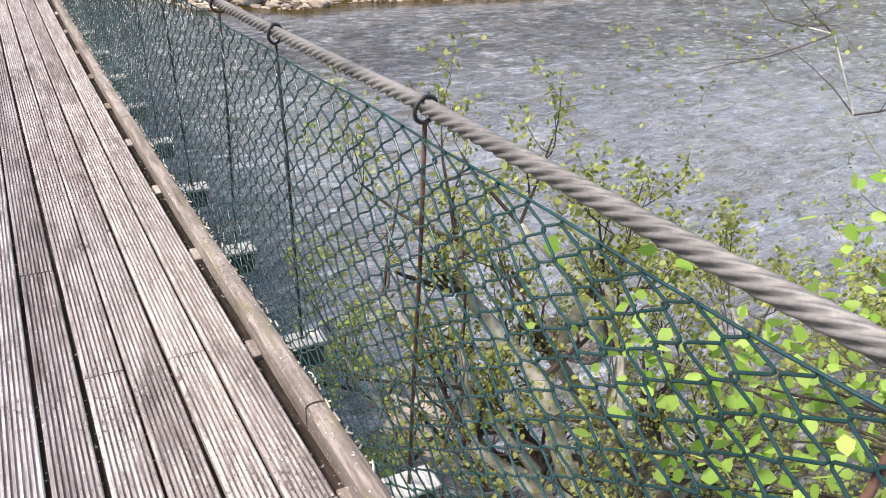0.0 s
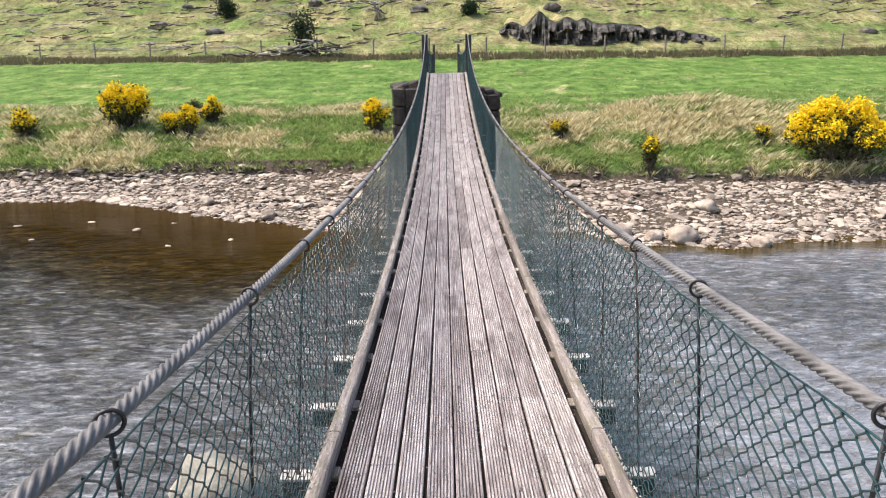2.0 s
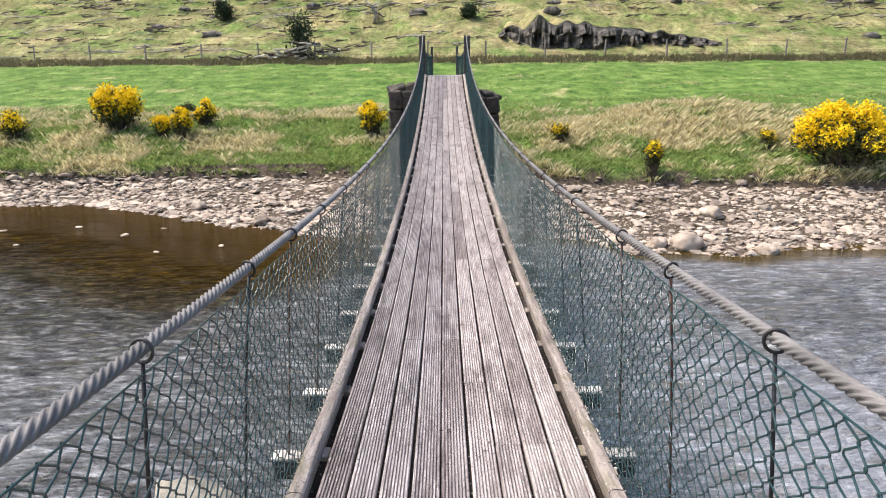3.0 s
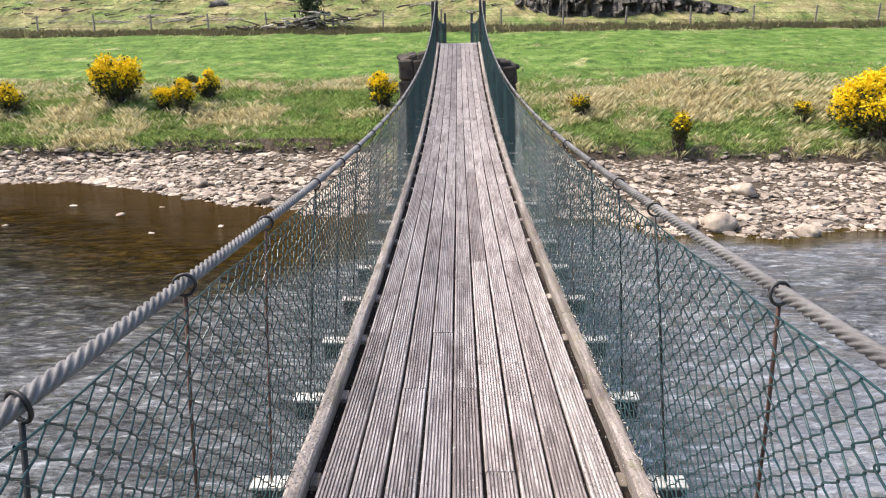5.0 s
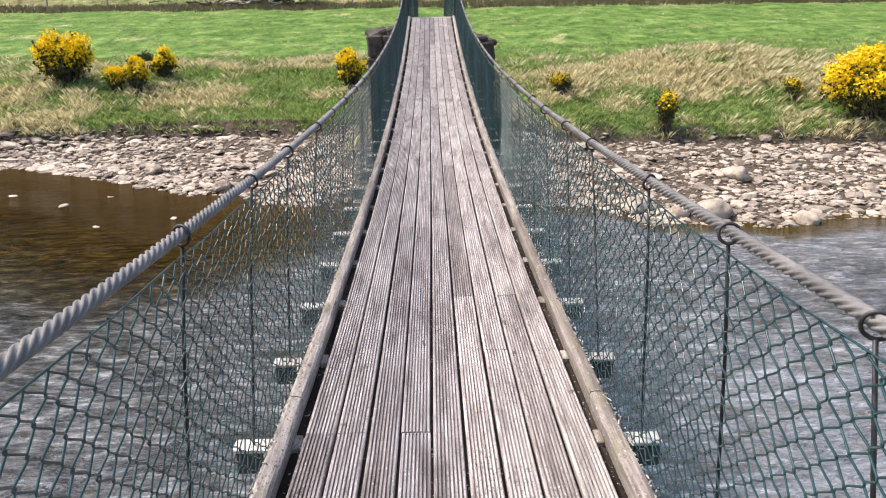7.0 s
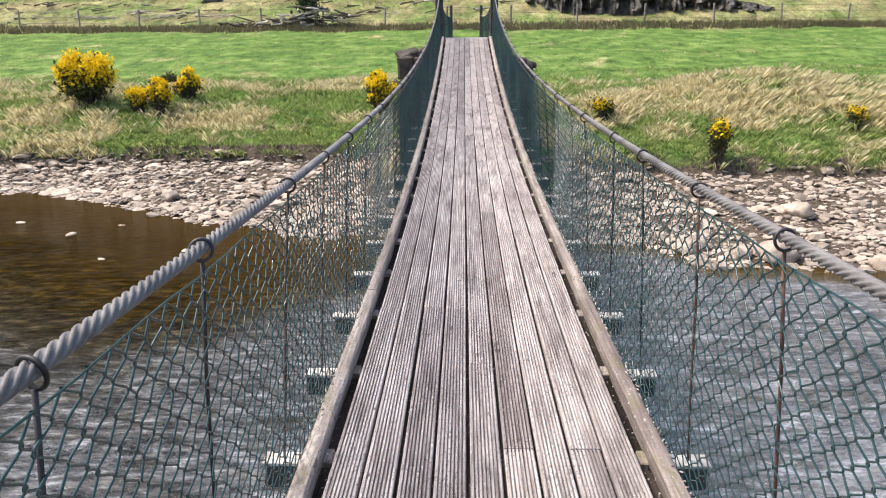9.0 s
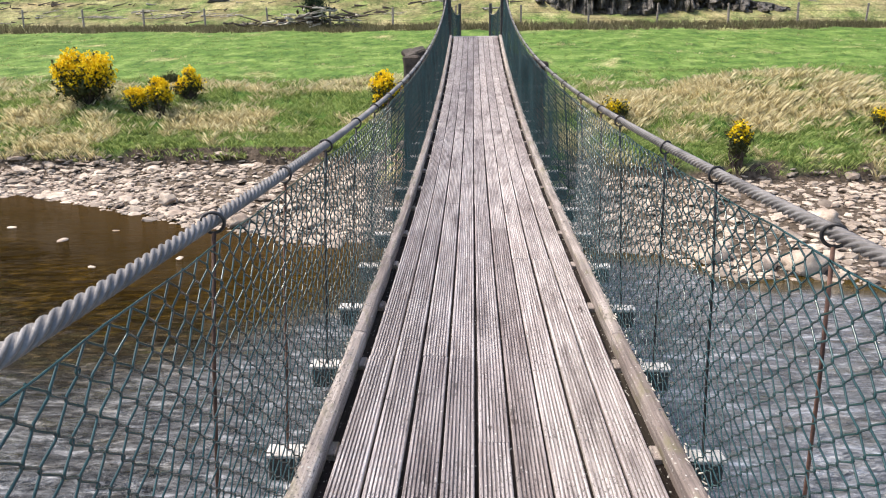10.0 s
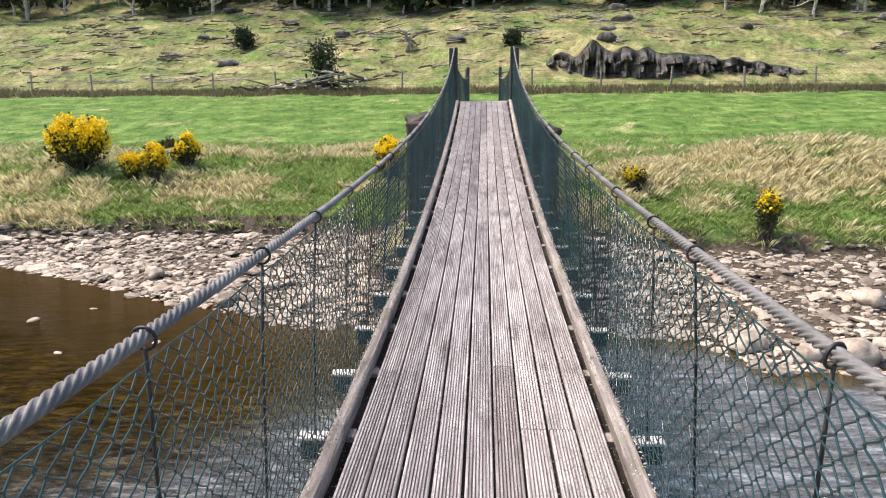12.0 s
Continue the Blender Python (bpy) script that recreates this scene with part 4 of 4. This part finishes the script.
def weave(side, y0, y1, sides, radius, seed, parent, name="netting", edge=None, rows=30, pitch=0.0435):
    """Chain-link: upright zigzag wires, each hooked round its neighbours at rounded knuckles."""
    edge = edge or net_edge
    rng = np.random.default_rng(seed)
    cols = np.arange(y0, y1, pitch)
    fr = [0.0, 0.16, 0.84] if sides > 3 else [0.0]
    us = [j + f for j in range(rows) for f in fr] + [float(rows)]
    n, k = len(cols), len(us)
    shake = rng.normal(0, 0.003, (n, rows + 2))
    ang = np.arange(sides) * 2 * np.pi / sides
    c = np.zeros((n, k, 3))
    for i, y in enumerate(cols):
        sag = 0.012 * math.sin(y * 0.6) + rng.normal(0, 0.002)
        for q, u in enumerate(us):
            j = int(u)
            f = u - j
            z = f * f * (3 - 2 * f) if sides > 3 else f
            tri = (1 - 2 * z) * (1 if (i + j) % 2 else -1)
            yy = y + 0.53 * pitch * tri + sag + 0.006 * math.sin(y * 1.7 + u * 0.35) + shake[i, j] * (1 - f) + shake[i, j + 1] * f
            p = edge(yy, side, u / rows)
            hook = 0.0032 * math.cos(math.pi * (u + i)) * (1 if i % 2 else -1)
            c[i, q] = (p.x + hook + 0.02 * math.sin(math.pi * u / rows) * math.sin(y * 2.3 + side), yy, p.z)
    d = np.gradient(c, axis=1)
    d /= np.linalg.norm(d, axis=2, keepdims=True)
    a1 = np.cross(d, np.array([1.0, 0, 0]))
    a1 /= np.linalg.norm(a1, axis=2, keepdims=True)
    a2 = np.cross(d, a1)
    verts = c[:, :, None, :] + radius * (np.cos(ang)[None, None, :, None] * a1[:, :, None, :] + np.sin(ang)[None, None, :, None] * a2[:, :, None, :])
    idx = np.arange(n * k * sides).reshape(n, k, sides)
    a, b = idx[:, :-1], idx[:, 1:]
    faces = np.stack([a, np.roll(a, -1, 2), np.roll(b, -1, 2), b], -1).reshape(-1, 4)
    tagged(mesh_ob(name, verts.reshape(-1, 3), faces, NET, parent, "green plastic-coated chain-link netting", True), kind="stuff")


def netting(side):
    weave(side, END_N, -0.4, 3, 0.0027, 2 + side, bridge)
    weave(side, -0.4, 14.0, 5, 0.0027, 12 + side, bridge)
    weave(side, 14.0, END_F - 0.05, 3, 0.0027, 22 + side, bridge)
    pts = [net_edge(y, side, 1.0) + Vector((0, 0, 0.004 * math.sin(y * 9))) for y in np.arange(END_N, END_F, 0.2)]
    mesh_ob("straining_wire", *sweep(pts, circle(0.0028, 5)), NET, bridge, smooth=True)


RINGS_AT = {
    -1: {2: 2.75, 3: 3.78, 4: 4.73, 5: 5.47, 6: 6.30, 7: 7.28, 8: 8.10, 9: 8.85, 10: 9.79, 11: 10.53, 12: 11.28, 13: 12.18, 14: 13.0, 15: 13.85},
    1: {-1: 0.26, 0: 1.24, 1: 2.14, 2: 2.75, 3: 3.82, 4: 4.64, 5: 5.36, 6: 6.52, 7: 7.20, 8: 7.95, 9: 8.95, 10: 9.67, 11: 10.52, 12: 11.21, 13: 12.24, 14: 12.87, 15: 13.8},
}


def ring_mesh(name, R, r):
    bm = bmesh.new()
    vs = [[bm.verts.new(((R + r * math.cos(b)) * math.cos(a), r * math.sin(b), (R + r * math.cos(b)) * math.sin(a))) for b in np.linspace(0, 2 * math.pi, 6, endpoint=False)] for a in np.linspace(0, 2 * math.pi, 20, endpoint=False)]
    for i in range(20):
        for j in range(6):
            bm.faces.new((vs[i][j], vs[(i + 1) % 20][j], vs[(i + 1) % 20][(j + 1) % 6], vs[i][(j + 1) % 6]))
    me = bpy.data.meshes.new(name)
    bm.to_mesh(me)
    bm.free()
    me.materials.append(STEEL)
    me.shade_smooth()
    return me


BEAMS = [1.3406 + 0.8484 * i for i in range(-7, 34)]
BEAMS[6] = 0.32
RING = ring_mesh("ring", 0.0265, 0.0045)
for side in (-1, 1):
    rope(side)
    netting(side)
    for i, yb in enumerate(BEAMS):
        yr = RINGS_AT[side].get(i - 7, yb - 0.02)
        c = cable_at(yr, side)
        top = c + Vector((0, 0, -0.032))
        foot = Vector((side * 0.80, yb, deck_z(yb) - 0.06))
        rusty = (i * 7 + side) % 5 in (0, 3)
        hp = [top, top.lerp(foot, 0.3) + Vector((side * 0.006, 0.004, 0)), top.lerp(foot, 0.7), foot]
        h = mesh_ob("hanger", *tube(hp, [0.0055] * 4, 6), RUST if rusty else STEEL, bridge, "rusty steel hanger rod" if rusty else "dark steel hanger rod", True)
        g = new("ring", RING)
        g.parent = h
        g.location = c + Vector((0, 0, -0.006))
        g.rotation_euler = (0.25 * math.sin(i * 3.1), 0, 0.5 * math.sin(i * 1.7 + side))

# cross-beams under the deck
for i, yb in enumerate(BEAMS):
    # dark colour stands in for the beam's shaded front
    b = part("cross_beam", box_bm(1.74, 0.08, 0.10, 0.008), POST, bridge, "timber cross-beam, coloured dark for its shaded front, with a pale bleached top")
    b.location = (0, yb, deck_z(yb) - 0.06 - 0.05)
    # added cap: bleached top face, its pale colour also carrying the light on it
    c = part("batten", box_bm(1.76, 0.088, 0.016, 0.003), BEAM, b, "pale cap for the beam's bleached, brightly lit top")
    c.location = (0, 0, 0.058)

# long edge rails on packers
for side in (-1, 1):
    y0 = END_N
    k = 0
    while y0 < END_F - 0.1:
        y1 = min(y0 + 3.35, END_F)
        pts = [(side * (0.669 + 0.004 * noise.noise(Vector((y * 2.7, side, 0)))), y, deck_z(y) + 0.004 + 0.006 * noise.noise(Vector((y * 1.9, side, 4)))) for y in np.linspace(y0 + 0.004, y1 - 0.004, 36)]
        worn = [[0.004 * noise.noise(Vector((q * 0.8 + y0, e * 3.1, side))) for e in range(8)] for q in range(36)]
        s = [[(-0.033, -0.05), (-0.034 + w[0], 0.020), (-0.027, 0.030 + w[1]), (-0.012, 0.034 + w[2]), (0.012, 0.033 + w[3]), (0.026, 0.029 + w[4]), (0.034 + w[5], 0.018), (0.033, -0.05)][::-1] for w in worn]
        mesh_ob("edge_rail", *sweep(pts, lambda q: s[q]), RAIL, bridge, "weathered timber edge rail")
        y0, k = y1, k + 1
    for i, yb in enumerate(BEAMS):
        p = part("packer", box_bm(0.034, 0.1, 0.045, 0.004), RAIL, bridge)
        p.location = (side * 0.62, yb, deck_z(yb) - 0.055)
    # added strips below the edge gap, coloured near black to act as its shade
    for y0, y1 in zip(BEAMS, BEAMS[1:]):
        pts = [(side * 0.62, y, deck_z(y) - 0.085) for y in (y0 + 0.045, (y0 + y1) / 2, y1 - 0.045)]
        mesh_ob("edge_bearer", *sweep(pts, [(-0.045, -0.03), (-0.045, 0.025), (0.045, 0.025), (0.045, -0.03)][::-1]), JOINT, bridge, "dark damp timber bearer under the deck's edge")

# staples and frayed wire ends along the rails
for side in (-1, 1):
    ch = []
    rng = np.random.default_rng(40 + side)
    for y in np.arange(END_N + 0.05, END_F, 0.035):
        p = Vector((side * (0.706 + rng.uniform(-0.012, 0.01)), y, deck_z(y) + 0.03))
        q = p + Vector((-side * rng.uniform(-0.012, 0.022), rng.uniform(-0.03, 0.03), rng.uniform(-0.012, 0.02)))
        ch.append(tube([p, q], [0.004, 0.003], 4))
    tagged(mesh_ob("stapled_edge", *merge(ch), DEADWOOD, bridge, "wire ends stapled to the edge rail"), kind="stuff")

# far portal posts, pier blocks and approach
zf = deck_z(END_F)
for side in (-1, 1):
    for dx, dy, h in ((0.0, 0.05, 1.34), (0.115, -0.02, 1.32)):
        p = part("portal_post", box_bm(0.1, 0.12, h + 0.5, 0.012), POST, bridge, "dark tarred timber portal post")
        p.location = (side * (0.715 + dx), END_F + dy + 0.07, zf + (h - 0.5) / 2)
part("end_plate", box_bm(1.40, 0.1, 0.05, 0.008), BEAM, bridge, "pale timber sill at the end of the deck").location = (0, END_F + 0.055, zf - 0.022)

for side, top, x0, x1 in ((-1, 0.9, 0.98, 1.94), (1, 0.66, 0.98, 1.88)):
    pier = thing("bridge_pier", "dark weathered masonry block beside the end of the bridge", "pier", "piers at the far end")
    base = land(side * 1.45, 29.6) - 0.3
    n = 5
    for j in range(n):
        for i in range(2):
            bm = box_bm((x1 - x0) / 2 - 0.02, 0.95, (top - base) / n - 0.02, 0.05, 0.05, 2)
            b = part("stone", bm, CRIB, pier)
            b.location = (side * (x0 + (i + 0.5) * (x1 - x0) / 2), 29.8, base + (j + 0.5) * (top - base) / n)
    for q, (fx, h) in enumerate(((0.2, 0.20), (0.55, 0.14), (0.82, 0.06))):
        b = part("stone", box_bm((x1 - x0) * 0.36, 0.8, h + 0.12, 0.05, 0.07, 2), CRIB, pier)
        b.location = (side * (x0 + fx * (x1 - x0)), 29.8 + 0.06 * q, top + h / 2 - 0.04)
        b.rotation_euler = (0.05 * q, side * 0.12, 0.15 * q)


def ramp_edge(y, side, f):
    """A point of the ramp's side netting: f = 0 at its foot, 1 at its rope."""
    g = (y - END_F - 0.25) / (36.0 - END_F - 0.25)
    return Vector((side * (0.74 - 0.21 * g), y, zf - 0.15 - 0.45 * g + f * (1.15 - 0.75 * g * (1 - g) + 0.15 * g)))


approach = thing("approach_ramp", "boarded ramp with netted sides leading down to the meadow", "ramp")
za = land(0, 37) + 0.15
part("ramp_deck", box_bm(1.3, 0.1, 0.05, 0.005), BOARD, approach).location = (0, END_F + 0.2, zf - 0.03)
mesh_ob("ramp_board", *sweep([(0, END_F + 0.25, zf - 0.06), (0, 33.5, zf - 0.55), (0, 37.5, za - 0.3)], [(-0.65, -0.05), (-0.65, 0.02), (0.65, 0.02), (0.65, -0.05)][::-1]), BOARD, approach)
for side in (-1, 1):
    p = part("rail_post", box_bm(0.1, 0.1, 3.4, 0.012), POST, approach)
    p.location = (side * 0.53, 36.05, 2.42 - 1.7)
    weave(side, END_F + 0.3, 36.0, 3, 0.003, 50 + side, approach, "side_netting", ramp_edge, 24, 0.05)
    pts = [ramp_edge(y, side, 1.0) for y in np.linspace(END_F + 0.25, 36.0, 12)]
    mesh_ob("side_rope", *tube(pts, [0.012] * 12, 6), ROPE, approach)

# deck boards: nine abreast, grooved, in staggered lengths
PITCH, WIDE = 0.1315, 0.118


def board_section():
    """Grooved top, square underside: pairs (across, up)."""
    pts, n = [], 7
    x = -WIDE / 2
    pts.append((x, -0.03))
    pts.append((x, -0.004))
    pts.append((x + 0.004, 0.0))
    step = (WIDE - 0.016) / n
    for i in range(n):
        a = -WIDE / 2 + 0.008 + i * step
        pts += [(a + step * 0.28, 0.0), (a + step * 0.34, -0.011), (a + step * 0.70, -0.011), (a + step * 0.74, 0.0)]
    pts += [(-x - 0.004, 0.0), (-x, -0.004), (-x, -0.03)]
    return pts


SECTION = board_section()[::-1]
rng = np.random.default_rng(9)
for b in range(9):
    xb = (b - 4) * PITCH
    i0 = -((b * 3 + (b % 2) * 2) % 5)
    cuts = [END_N]
    j = i0 % 5 + 1
    while j < len(BEAMS):
        if BEAMS[j] > END_N + 0.5 and BEAMS[j] < END_F - 1.0:
            cuts.append(BEAMS[j])
        j += 5 if (b + j) % 3 else 4
    cuts.append(END_F)
    for y0, y1 in zip(cuts, cuts[1:]):
        lift, dx = rng.normal(0, 0.0015), rng.normal(0, 0.0012)
        ys = np.linspace(y0 + 0.003, y1 - 0.003, max(3, int((y1 - y0) / 0.7) + 1))
        pts = [(xb + dx + 0.0015 * math.sin(y * 0.9 + b), y, deck_z(y) + lift) for y in ys]
        mesh_ob("deck_board", *sweep(pts, SECTION), BOARD, bridge)

# near-black strips that close the joints between the boards, in place of their shade
for b in range(8):
    xb = (b - 3.5) * PITCH
    pts = [(xb, y, deck_z(y) - 0.026 + 0.003 * math.sin(y * 3.1 + b)) for y in np.arange(END_N, END_F + 0.3, 0.3)]
    mesh_ob("joint_dirt", *sweep(pts, [(-0.009, -0.004), (-0.009, 0.0), (0.009, 0.0), (0.009, -0.004)][::-1]), JOINT, bridge, "dark dirt packed between the boards")
